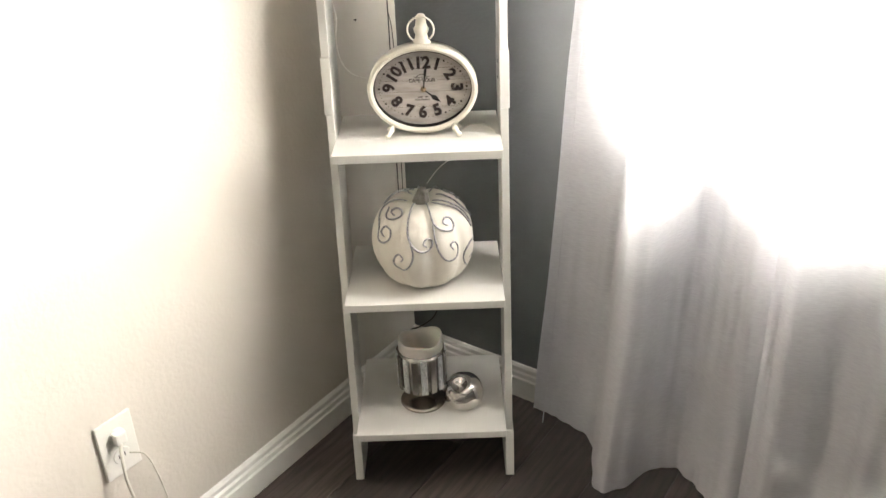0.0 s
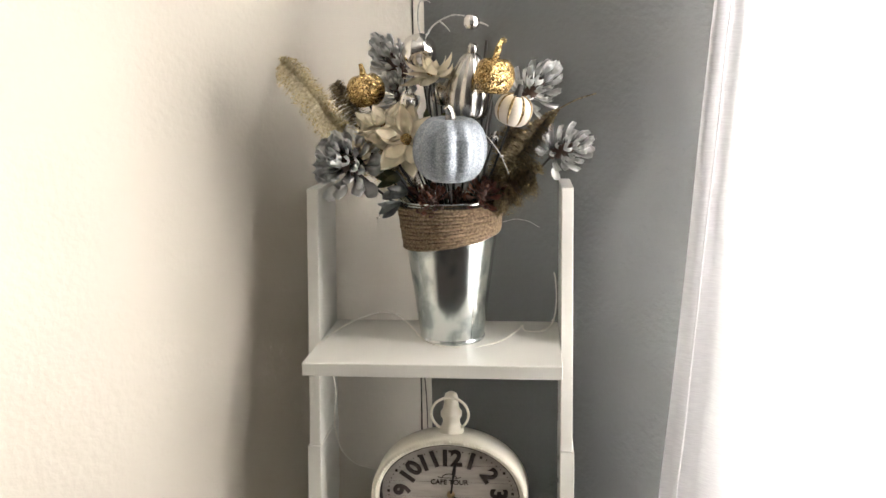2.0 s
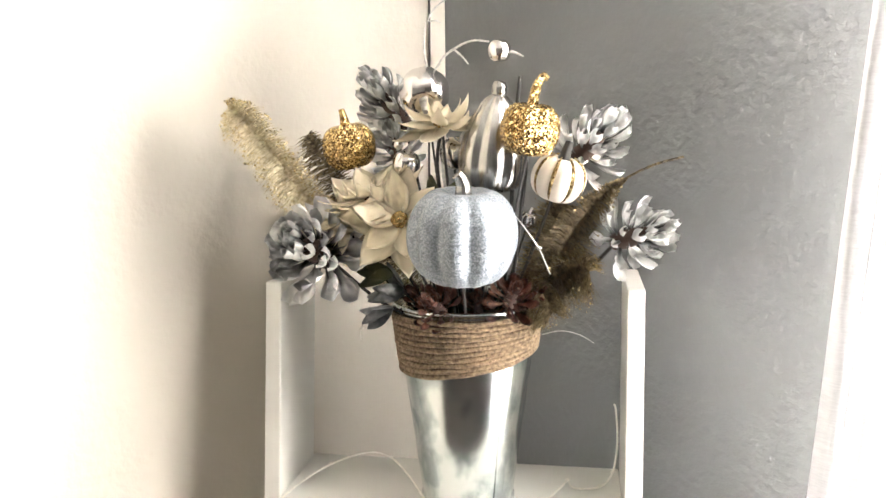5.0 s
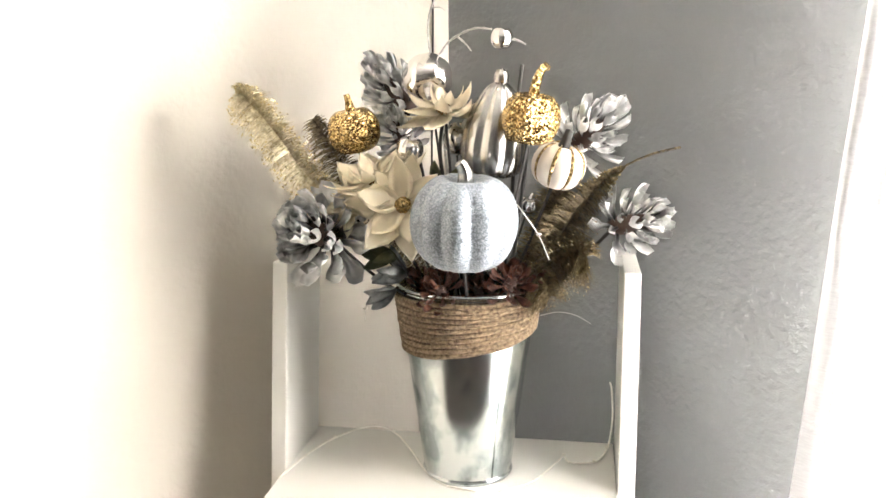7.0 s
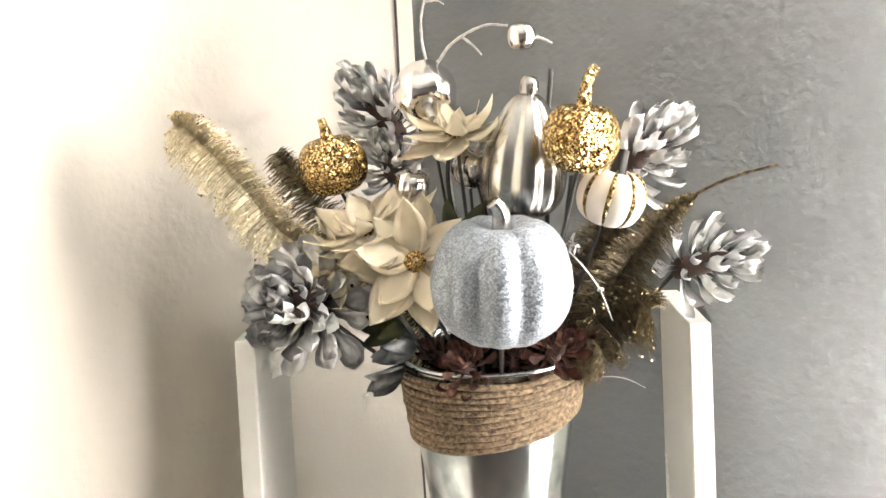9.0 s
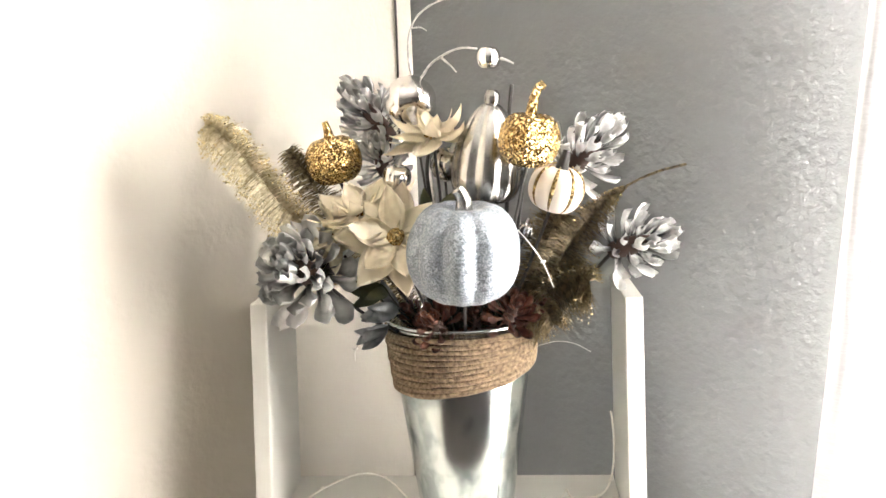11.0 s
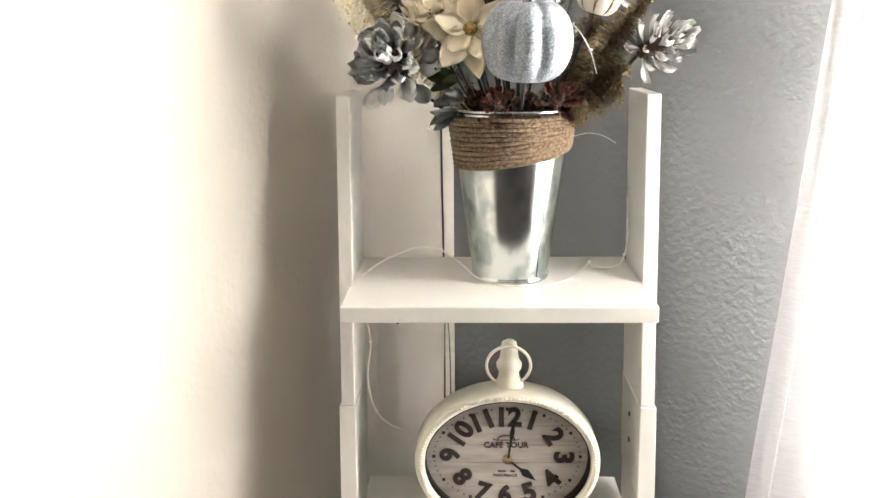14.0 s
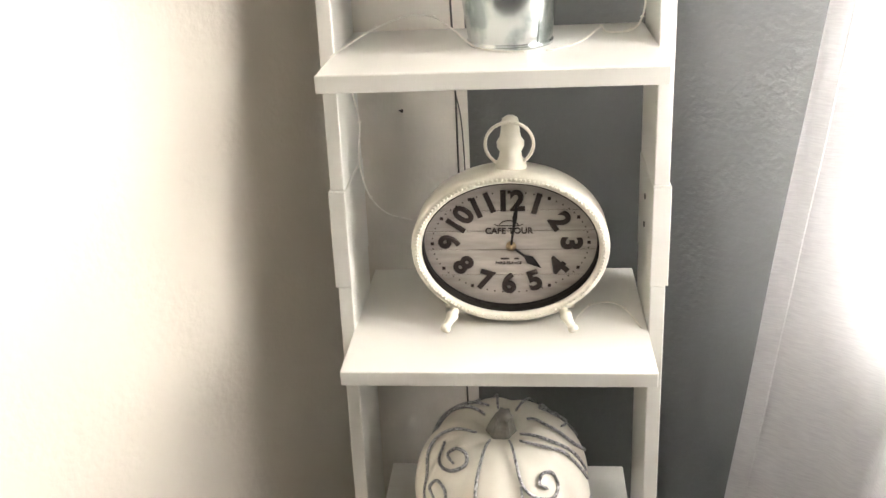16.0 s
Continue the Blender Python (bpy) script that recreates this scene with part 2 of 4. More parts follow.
# window behind the curtains
M_GLASS = bpy.data.materials.new("window_glass")
M_GLASS.use_nodes = True
M_GLASS.node_tree.nodes["Principled BSDF"].inputs["Transmission Weight"].default_value = 1
M_GLASS.node_tree.nodes["Principled BSDF"].inputs["Roughness"].default_value = 0.02
window = empty("window_1", m=RW)
tagged(window, "white framed window glowing behind the curtains", "window", kind="structure")
s0, s1, z0, z1 = WIN
bm = bmesh.new()
for lo, hi in (((s0, 0.075, z0), (s0 + 0.05, 0.115, z1)), ((s1 - 0.05, 0.075, z0), (s1, 0.115, z1)), ((s0 + 0.05, 0.075, z1 - 0.05), (s1 - 0.05, 0.115, z1)),
               ((s0 + 0.05, 0.075, z0), (s1 - 0.05, 0.115, z0 + 0.05)), (((s0 + s1) / 2 - 0.025, 0.077, z0 + 0.05), ((s0 + s1) / 2 + 0.025, 0.113, z1 - 0.05))):
    box(bm, lo, hi)
part("window_frame", bm, M_TRIM, window)
bm = bmesh.new()
box(bm, (s0 - 0.03, -0.025, z0 - 0.022), (s1 + 0.03, 0.03, z0 - 0.001))
bevel(bm, 0.004)
part("window_sill", bm, M_TRIM, window)
for a, b in ((s0 + 0.05, (s0 + s1) / 2 - 0.025), ((s0 + s1) / 2 + 0.025, s1 - 0.05)):
    bm = bmesh.new()
    box(bm, (a, 0.093, z0 + 0.05), (b, 0.097, z1 - 0.05))
    part("pane", bm, M_GLASS, window).visible_shadow = False


# ---- curtains ----
def curtain(hem, lean, top, bottom, label, crease=0.006, seed=1):
    """A hanging cloth whose foot follows (along, off) pairs and whose folds flatten upwards."""
    fine = smooth_path([(a, b, 0) for a, b in hem], 14)
    nz = 70
    bm = bmesh.new()
    grid = []
    for j in range(nz + 1):
        z = bottom + (top - bottom) * j / nz
        row = []
        for i, p in enumerate(fine):
            u = i / (len(fine) - 1)
            s = p.x + lean * z * (1 - u)
            off = 0.085 + (p.y - 0.085) * (1 - 0.3 * min(1, z / 1.0))
            off += crease * noise.noise((u * 26 + seed * 7, z * 2.2, 3.1)) + 0.006 * noise.noise((u * 9, z * 4 + seed, 9.0))
            zz = z + max(0, 1 - j / 12) * (0.010 * noise.noise((u * 7, 0.3, seed)) + lean * 0.55 * max(0, 1 - u / 0.3))
            row.append(bm.verts.new(on_right(s, max(0.02, off), zz)))
        grid.append(row)
    for a, b in zip(grid, grid[1:]):
        for i in range(len(fine) - 1):
            bm.faces.new((a[i], a[i + 1], b[i + 1], b[i]))
    bmesh.ops.recalc_face_normals(bm, faces=bm.faces)
    ob = part("curtain", bm, M_CURTAIN, smooth=True)
    return tagged(ob, label, "curtain", "window curtains")


hem1 = [(0.418, 0.098), (0.48, 0.088), (0.560, 0.095), (0.592, 0.150), (0.640, 0.215), (0.682, 0.190), (0.705, 0.105), (0.745, 0.070), (0.805, 0.100), (0.865, 0.120), (0.940, 0.085)]
hem2 = [(0.905, 0.150), (0.95, 0.182), (1.05, 0.150), (1.13, 0.175), (1.22, 0.145), (1.31, 0.180), (1.42, 0.140), (1.53, 0.175), (1.65, 0.145), (1.78, 0.170), (1.92, 0.140)]
c1 = curtain(hem1, 0.074, 2.15, 0.022, "pale grey linen curtain panel beside the corner, wrinkled hem", crease=0.010, seed=1)
c2 = curtain(hem2, 0.0, 2.15, 0.012, "pale grey linen curtain panel with vertical creases", crease=0.014, seed=4)


def side_hem(edge_s, lean, off, m):
    """The stitched double edge of a panel."""
    bm = bmesh.new()
    rows = []
    for j in range(61):
        z = 0.03 + 2.1 * j / 60
        s = edge_s + lean * z
        o = off + 0.003 * noise.noise((3.0, z * 9, 1.0))
        rows.append([on_right(s + 0.022, o + 0.004, z), on_right(s + 0.0225, o + 0.0056, z), on_right(s + 0.0240, o + 0.0056, z), on_right(s + 0.0245, o + 0.004, z)])
    vs = [[bm.verts.new(p) for p in r] for r in rows]
    for a, b in zip(vs, vs[1:]):
        for k in range(3):
            bm.faces.new((a[k], a[k + 1], b[k + 1], b[k]))
    return part("side_hem", bm, M_CURTAIN, m, "stitched side hem")


side_hem(0.418, 0.074, 0.094, c1)
bm = bmesh.new()
tube(bm, [on_right(0.40, 0.09, 2.165), on_right(2.05, 0.09, 2.165)], 0.012, 12)
rod = tagged(part("curtain_rod", bm, M_TRIM), "white metal curtain rod above the window", "curtain rod")
for s in (0.43, 2.02):
    bm = bmesh.new()
    tube(bm, [on_right(s, 0.0, 2.165), on_right(s, 0.09, 2.165)], 0.007, 8)
    part("bracket", bm, M_TRIM, rod)

# ---- ladder shelf ----
ladder = empty("ladder_shelf", (0, 1.82, 0))
tagged(ladder, "white laminate leaning ladder shelf standing in the corner", "shelf")
FOOT_Y, LEAN_Y, DEEP = 1.713, 0.130, 0.103


def rail(name, side, z0, z1, proud, label=""):
    bm = bmesh.new()
    x0, x1 = (side * (0.155 - proud * 0.3), side * (0.170 + proud))
    if side < 0:
        x0, x1 = x0 + 0.002, x1 + 0.0025
    y = [FOOT_Y + LEAN_Y * z - proud for z in (z0, z1)]
    d = DEEP + 2 * proud
    hexa(bm, [(x0, y[0], z0), (x1, y[0], z0), (x1, y[0] + d, z0), (x0, y[0] + d, z0), (x0, y[1], z1), (x1, y[1], z1), (x1, y[1] + d, z1), (x0, y[1] + d, z1)])
    bevel(bm, 0.0009, 1)
    ob = part(name, bm, M_WHITE, ladder, label)
    ob.matrix_parent_inverse = ladder.matrix_world.inverted()
    return ob


M_SCREW = mat("dark_screw_hole", (0.03, 0.03, 0.03), 0.5, 0.3)
for side in (-1, 1):
    rail("foot", side, 0.0, 0.110, 0.0022)
    rail("lower_rail", side, 0.1105, 0.790, 0.0)
    joint = rail("joint_section", side, 0.7905, 0.893, 0.0022)
    rail("upper_rail", side, 0.8935, 1.223, 0.0)
    for z in (0.862, 0.832):
        bm = bmesh.new()
        tube(bm, [(side * 0.1555, FOOT_Y + LEAN_Y * z + 0.055, z), (side * 0.1535, FOOT_Y + LEAN_Y * z + 0.055, z)], 0.0032, 10)
        sc = part("screw", bm, M_SCREW, joint, "dark screw hole")
        sc.matrix_parent_inverse = (ladder.matrix_world @ joint.matrix_parent_inverse).inverted()
SHELVES = [(0.129, 1.681), (0.428, 1.703), (0.724, 1.731), (1.011, 1.763)]
for z, y in SHELVES:
    bm = bmesh.new()
    box(bm, (-0.1545, y, z), (0.1545, 1.957, z + 0.0165))
    bevel(bm, 0.001, 1)
    part("shelf_board", bm, M_WHITE, ladder).matrix_parent_inverse = ladder.matrix_world.inverted()

# ---- more materials ----
M_CREAM = mat("cream_enamel", (0.76, 0.72, 0.62), 0.38, colour2=(0.62, 0.57, 0.47), scale=30, bump=0.12, bump_scale=120, mix=(0.55, 0.85))
M_DIAL = mat("aged_print_boards", (0.50, 0.46, 0.42), 0.55, colour2=(0.36, 0.32, 0.285), scale=26, stretch=(1, 1, 5), random_tint=0.06, detail=8)
M_INK = mat("dark_brown_ink", (0.022, 0.013, 0.010), 0.75, colour2=(0.036, 0.022, 0.017), scale=60)
M_BLACK = mat("black_metal", (0.012, 0.011, 0.011), 0.35, 0.3, colour2=(0.025, 0.022, 0.02), scale=40)
M_BRASS = mat("aged_brass", (0.45, 0.34, 0.2), 0.35, 0.9, colour2=(0.25, 0.18, 0.1), scale=50)
M_FELT = mat("dark_clock_well", (0.014, 0.011, 0.009), 0.85, colour2=(0.02, 0.016, 0.013), scale=30)
M_FELT.node_tree.nodes["Principled BSDF"].inputs["Specular IOR Level"].default_value = 0.15
M_ZINC = mat("galvanised_steel", (0.68, 0.72, 0.72), 0.18, 1.0, colour2=(0.38, 0.43, 0.44), scale=44, bump=0.012, bump_scale=40, stretch=(1, 1, 0.7), detail=8, rough2=0.27, mix=(0.48, 0.64))
M_ROPE = mat("jute_twine", (0.13, 0.088, 0.053), 0.95, colour2=(0.33, 0.24, 0.15), scale=320, bump=1.0, bump_scale=520, random_tint=0.1)
M_PUMPKIN = mat("ivory_foam_pumpkin", (0.78, 0.745, 0.66), 0.45, colour2=(0.72, 0.68, 0.59), scale=14, bump=0.12, bump_scale=60)
M_SWIRL = glitter("silver_glitter_glue", (0.20, 0.20, 0.205), (0.62, 0.62, 0.63), 900, 0.4, 0.7)
M_STEMGREY = mat("grey_brown_stem", (0.20, 0.185, 0.165), 0.5, 0.2, colour2=(0.34, 0.32, 0.29), scale=60, bump=0.5, bump_scale=160)
M_WAX = mat("ivory_wax", (0.80, 0.77, 0.70), 0.35, colour2=(0.76, 0.72, 0.64), scale=12)
M_WAX.node_tree.nodes["Principled BSDF"].inputs["Subsurface Weight"].default_value = 0.15
M_WAX.node_tree.nodes["Principled BSDF"].inputs["Subsurface Radius"].default_value = (0.01, 0.006, 0.004)
M_GLASSTRIP = glitter("crushed_glass_strip", (0.40, 0.41, 0.41), (0.86, 0.87, 0.86), 520, 0.3, 0.35, 0.6)
M_DARKMETAL = mat("dark_nickel", (0.40, 0.36, 0.32), 0.26, 1.0, colour2=(0.30, 0.27, 0.24), scale=30)
M_MIRRORSTRIP = mat("smoked_mirror", (0.42, 0.40, 0.37), 0.22, 0.8, colour2=(0.34, 0.32, 0.295), scale=20)
M_CHROME = mat("silver_chrome", (0.74, 0.72, 0.70), 0.16, 1.0, colour2=(0.72, 0.70, 0.68), scale=40, bump=0.08, bump_scale=70)
M_FOIL = mat("crumpled_silver_foil", (0.82, 0.80, 0.77), 0.16, 1.0, colour2=(0.55, 0.53, 0.51), scale=160, bump=0.9, bump_scale=190)
M_WIRE = mat("silver_wire", (0.82, 0.79, 0.72), 0.4, 0.2, colour2=(0.70, 0.67, 0.60), scale=200)
M_CORD = mat("dark_cord", (0.035, 0.03, 0.027), 0.6, colour2=(0.06, 0.05, 0.045), scale=80)
M_WHITECORD = mat("white_cord", (0.70, 0.67, 0.58), 0.5, colour2=(0.62, 0.59, 0.50), scale=60)
M_PLASTIC = mat("white_plastic", (0.78, 0.76, 0.70), 0.35, colour2=(0.74, 0.72, 0.66), scale=20)


def local(parent, ob):
    """Keeps ob's coordinates as world ones under its parent."""
    m = Matrix.Identity(4)
    chain, o = [], parent
    while o:
        chain.append(o)
        o = o.parent
    for c in reversed(chain):
        m = m @ c.matrix_parent_inverse @ c.matrix_basis
    ob.matrix_parent_inverse = m.inverted()
    return ob


def lettering(name, body, size, m, parent, material, thick=0.0, depth=0.0004):
    """Words in the built-in font as a thin raised mesh."""
    cu = bpy.data.curves.new(name, "FONT")
    cu.body, cu.size, cu.align_x, cu.align_y = body, size, "CENTER", "CENTER"
    cu.offset, cu.extrude = min(thick, 0.0005), depth
    cu.bevel_depth, cu.bevel_resolution = max(0.0, thick - 0.0005), 0
    tmp = bpy.data.objects.new(name, cu)
    scene.collection.objects.link(tmp)
    me = bpy.data.meshes.new_from_object(tmp.evaluated_get(bpy.context.evaluated_depsgraph_get()))
    bpy.data.objects.remove(tmp)
    me.materials.clear()
    me.materials.append(material)
    ob = new(name, me)
    ob.parent = parent
    ob.matrix_local = m
    return ob


# ---- table clock ----
def table_clock():
    """Oval clock; x to the side, y backwards, z up, about its hub."""
    c = empty("table_clock", m=pose(0.013, 1.830, 0.8272, -3.0, 0, 0))
    tagged(c, "cream oval metal table clock with finial on the shelf", "clock")
    A, B = 0.1020, 0.0822
    prof = [(0.0, 0.036), (0.0, 0.000), (0.001, -0.005), (0.0035, -0.0078), (0.0080, -0.0082), (0.0105, -0.006), (0.0112, -0.003), (0.0112, 0.016)]
    n = 96
    bm = bmesh.new()
    rings = []
    for inset, y in prof:
        rings.append([bm.verts.new(((A - inset) * math.cos(2 * math.pi * k / n), y, (B - inset) * math.sin(2 * math.pi * k / n))) for k in range(n)])
    for a, b in zip(rings, rings[1:]):
        for k in range(n):
            bm.faces.new((a[k], a[(k + 1) % n], b[(k + 1) % n], b[k]))
    bm.faces.new(rings[0])
    bmesh.ops.recalc_face_normals(bm, faces=bm.faces)
    case = part("case", bm, M_CREAM, c, smooth=True)
    bead = bmesh.new()
    bmesh.ops.create_icosphere(bead, subdivisions=1, radius=0.0017)
    for f in bead.faces:
        f.smooth = True
    bead_me = bpy.data.meshes.new("bead")
    bead.to_mesh(bead_me)
    bead.free()
    bead_me.materials.append(M_CREAM)
    for k in range(130):
        a = 2 * math.pi * k / 130
        shared("bead", bead_me, case, Matrix.Translation(((A - 0.0062) * math.cos(a), -0.0086, (B - 0.0062) * math.sin(a))))
    # dark well and board dial
    a0, b0 = A - 0.0095, B - 0.0095
    bm = bmesh.new()
    ring = [bm.verts.new((a0 * math.cos(2 * math.pi * k / n), 0.0150, b0 * math.sin(2 * math.pi * k / n))) for k in range(n)]
    ring2 = [bm.verts.new((a0 * math.cos(2 * math.pi * k / n), 0.0190, b0 * math.sin(2 * math.pi * k / n))) for k in range(n)]
    bm.faces.new(ring)
    bm.faces.new(ring2[::-1])
    for k in range(n):
        bm.faces.new((ring[k], ring2[k], ring2[(k + 1) % n], ring[(k + 1) % n]))
    bmesh.ops.recalc_face_normals(bm, faces=bm.faces)
    dial = part("dial", bm, M_FELT, c, "dark oval dial backing")
    ad, bd = a0 - 0.0015, b0 - 0.0015
    bm = bmesh.new()
    rr = []
    for inset, y in ((0.0020, -0.0040), (0.0020, 0.0148), (0.0026, 0.0148), (0.0026, -0.0040)):
        rr.append([bm.verts.new(((a0 - inset) * math.cos(2 * math.pi * k / n), y, (b0 - inset) * math.sin(2 * math.pi * k / n))) for k in range(n)])
    rr.append(rr[0])
    for a, b in zip(rr, rr[1:]):
        for k in range(n):
            bm.faces.new((a[k], a[(k + 1) % n], b[(k + 1) % n], b[k]))
    bmesh.ops.recalc_face_normals(bm, faces=bm.faces)
    part("inner_wall", bm, M_FELT, c, "dark inner wall of the case", smooth=True)
    cuts = [-bd, -0.036, -0.0075, 0.0135, 0.036, bd]
    for lo, hi in zip(cuts, cuts[1:]):
        lo2, hi2 = lo + 0.0003, hi - 0.0003
        side = []
        for i in range(13):
            z = lo2 + (hi2 - lo2) * i / 12
            side.append((ad * math.sqrt(max(0, 1 - (z / bd) ** 2)), z))
        out = [(x, z) for x, z in side] + [(-x, z) for x, z in reversed(side)]
        clean = [p for i, p in enumerate(out) if (Vector(p) - Vector(out[i - 1])).length > 1e-5]
        bm = bmesh.new()
        fr = [bm.verts.new((x, 0.0140, z)) for x, z in clean]
        bk = [bm.verts.new((x, 0.0149, z)) for x, z in clean]
        bm.faces.new(fr)
        bm.faces.new(bk[::-1])
        for i in range(len(fr)):
            j = (i + 1) % len(fr)
            bm.faces.new((fr[i], bk[i], bk[j], fr[j]))
        bmesh.ops.recalc_face_normals(bm, faces=bm.faces)
        part("dial_board", bm, M_DIAL, dial)
    turns = {12: 0, 1: -17, 2: -58, 3: -90, 4: 47, 5: 17, 6: 0, 7: -17, 8: -52, 9: 90, 10: 55, 11: 22}
    spots = {12: (0.001, 0.0455), 1: (0.0275, 0.042), 2: (0.051, 0.0235), 3: (0.0625, -0.001), 4: (0.0505, -0.0275), 5: (0.0255, -0.0435),
             6: (-0.002, -0.0470), 7: (-0.0275, -0.0430), 8: (-0.0505, -0.0250), 9: (-0.0625, 0.0020), 10: (-0.051, 0.0255), 11: (-0.0270, 0.0410)}
    for k, (x, z) in spots.items():
        m = pose(x, 0.0136, z, 90, 0, 0) @ pose(0, 0, 0, 0, 0, turns[k])
        lettering("numeral", str(k), 0.0295, m, dial, M_INK, 0.0013)
    for k in range(60):
        a = 2 * math.pi * k / 60
        bm = bmesh.new()
        s = 0.0017 if k % 5 == 0 else 0.0007
        box(bm, (-s, 0.0134, -s), (s, 0.0139, s))
        o = part("minute_mark", bm, M_INK, dial)
        o.matrix_local = Matrix.Translation((0.0815 * math.cos(a), 0, 0.0560 * math.sin(a)))
    lettering("lettering", "CAFE TOUR", 0.0092, pose(-0.001, 0.0136, 0.0135, 90), dial, M_INK, 0.0002)
    lettering("lettering", "PARIS FRANCE", 0.0042, pose(-0.002, 0.0136, -0.0225, 90), dial, M_INK, 0.0001)
    for w, z in ((0.009, -0.0175), (0.005, -0.0175)):
        bm = bmesh.new()
        x = -0.010 if w > 0.006 else 0.004
        box(bm, (x, 0.0134, z - 0.0009), (x + w, 0.0139, z + 0.0009))
        part("print_bar", bm, M_INK, dial)
    bm = bmesh.new()
    tube(bm, [(0.010 * math.cos(math.pi * k / 10) - 0.001, 0.0137, 0.019 + 0.006 * math.sin(math.pi * k / 10)) for k in range(11)], 0.0006, 5)
    tube(bm, [(-0.016, 0.0137, 0.021), (-0.012, 0.0137, 0.0195), (0.010, 0.0137, 0.0195), (0.014, 0.0137, 0.021)], 0.0005, 5)
    part("print_emblem", bm, M_INK, dial)

    def hand(name, length, width, angle, y):
        bm = bmesh.new()
        pts = [(-0.0011, 0), (-0.0013, length * 0.45), (-width, length * 0.62), (-width * 0.7, length * 0.75), (0, length), (width * 0.7, length * 0.75), (width, length * 0.62), (0.0013, length * 0.45), (0.0011, 0), (0, -0.004)]
        a = [bm.verts.new((x, y, z)) for x, z in pts]
        b = [bm.verts.new((x, y + 0.0006, z)) for x, z in pts]
        bm.faces.new(a)
        bm.faces.new(b[::-1])
        for i in range(len(pts)):
            j = (i + 1) % len(pts)
            bm.faces.new((a[i], b[i], b[j], a[j]))
        bmesh.ops.recalc_face_normals(bm, faces=bm.faces)
        ob = part(name, bm, M_BLACK, c, "black spade hand")
        ob.matrix_local = Matrix.Translation((0.001, 0, -0.003)) @ pose(0, 0, 0, 0, angle, 0)
    hand("hour_hand", 0.040, 0.0048, 128, 0.0112)
    hand("minute_hand", 0.053, 0.0026, 8, 0.0098)
    bm = bmesh.new()
    lathe(bm, [(0, 0.0075), (0.0022, 0.0070), (0.0026, 0.0040), (0.0052, 0.0030), (0.0052, 0.0), (0, 0)], 20)
    hub = part("hub", bm, M_BRASS, c, "aged brass hub", smooth=True)
    hub.matrix_local = pose(0.001, 0.0142, -0.003, 90)
    # finial, ring and legs
    bm = bmesh.new()
    lathe(bm, [(0.0165, 0), (0.0155, 0.004), (0.0120, 0.010), (0.0108, 0.016), (0.0135, 0.021), (0.0140, 0.026), (0.0108, 0.031), (0.0102, 0.034), (0.0098, 0.036), (0.0088, 0.046), (0.0078, 0.050), (0.004, 0.0525), (0, 0.053)], 28)
    f = part("finial", bm, M_CREAM, c, smooth=True)
    f.matrix_local = Matrix.Translation((0.002, 0.020, B - 0.001))
    bm = bmesh.new()
    tube(bm, [(0.0240 * math.cos(2 * math.pi * k / 40), 0, 0.0240 * math.sin(2 * math.pi * k / 40)) for k in range(41)], 0.0017, 8, False)
    r = part("loop_ring", bm, M_CREAM, c, smooth=True)
    r.matrix_local = pose(0.001, 0.012, B + 0.0245, 12)
    for x in (-1, 1):
        for y0, y1 in ((-0.006, -0.026), (0.026, 0.040)):
            bm = bmesh.new()
            top, foot = Vector((x * 0.056 - 0.002, y0, -0.0670)), Vector((x * 0.067 - 0.002, y1, -0.0832 - y1 * 0.06))
            pts = [top.lerp(foot, t) for t in (0, 0.2, 0.25, 0.35, 0.45, 0.7, 0.8, 0.86, 1.0)]
            tube(bm, pts, [0.0045, 0.0047, 0.0064, 0.0064, 0.0052, 0.0042, 0.0042, 0.0056, 0.0050], 12)
            part("leg", bm, M_CREAM, c, smooth=True)
    return c


table_clock()


# ---- pumpkins ----
def pumpkin_mesh(R, H, ribs, depth, n=120, m=40, dimple=0.16, flat=1.0, wobble=0.0, sharp=5):
    """A ribbed gourd body standing on z = 0."""
    bm = bmesh.new()
    rings = []
    for j in range(m + 1):
        p = j / m
        th = math.pi * p
        ring = []
        for i in range(n):
            a = 2 * math.pi * i / n
            rho = math.sin(th) ** 0.72
            groove = (1 - abs(math.sin(ribs * a / 2)) ** 1.0) if sharp == 0 else abs(math.cos(ribs * a / 2)) ** sharp
            rib = 1 - depth * groove * math.sin(th) ** 0.4
            r = R * rho * rib * (1 + wobble * noise.noise((math.cos(a) * 1.3, math.sin(a) * 1.3, p * 2)))
            z = H / 2 * math.cos(th) * (1 - 0.1 * flat * rho * 0)
            if p < 0.5:
                z -= H * dimple * math.exp(-(rho / 0.32) ** 2) + depth * 0.25 * H * (abs(math.cos(ribs * a / 2)) ** 5) * rho * (1 - rho)
            else:
                z += H * dimple * 0.5 * math.exp(-(rho / 0.36) ** 2)
            ring.append(bm.verts.new((r * math.cos(a), r * math.sin(a), z)))
        rings.append(ring)
    for a, b in zip(rings, rings[1:]):
        for i in range(n):
            bm.faces.new((a[i], b[i], b[(i + 1) % n], a[(i + 1) % n]))
    bmesh.ops.remove_doubles(bm, verts=bm.verts, dist=1e-6)
    low = min(v.co.z for v in bm.verts)
    bmesh.ops.translate(bm, verts=bm.verts, vec=(0, 0, -low))
    bmesh.ops.recalc_face_normals(bm, faces=bm.faces)
    return bm


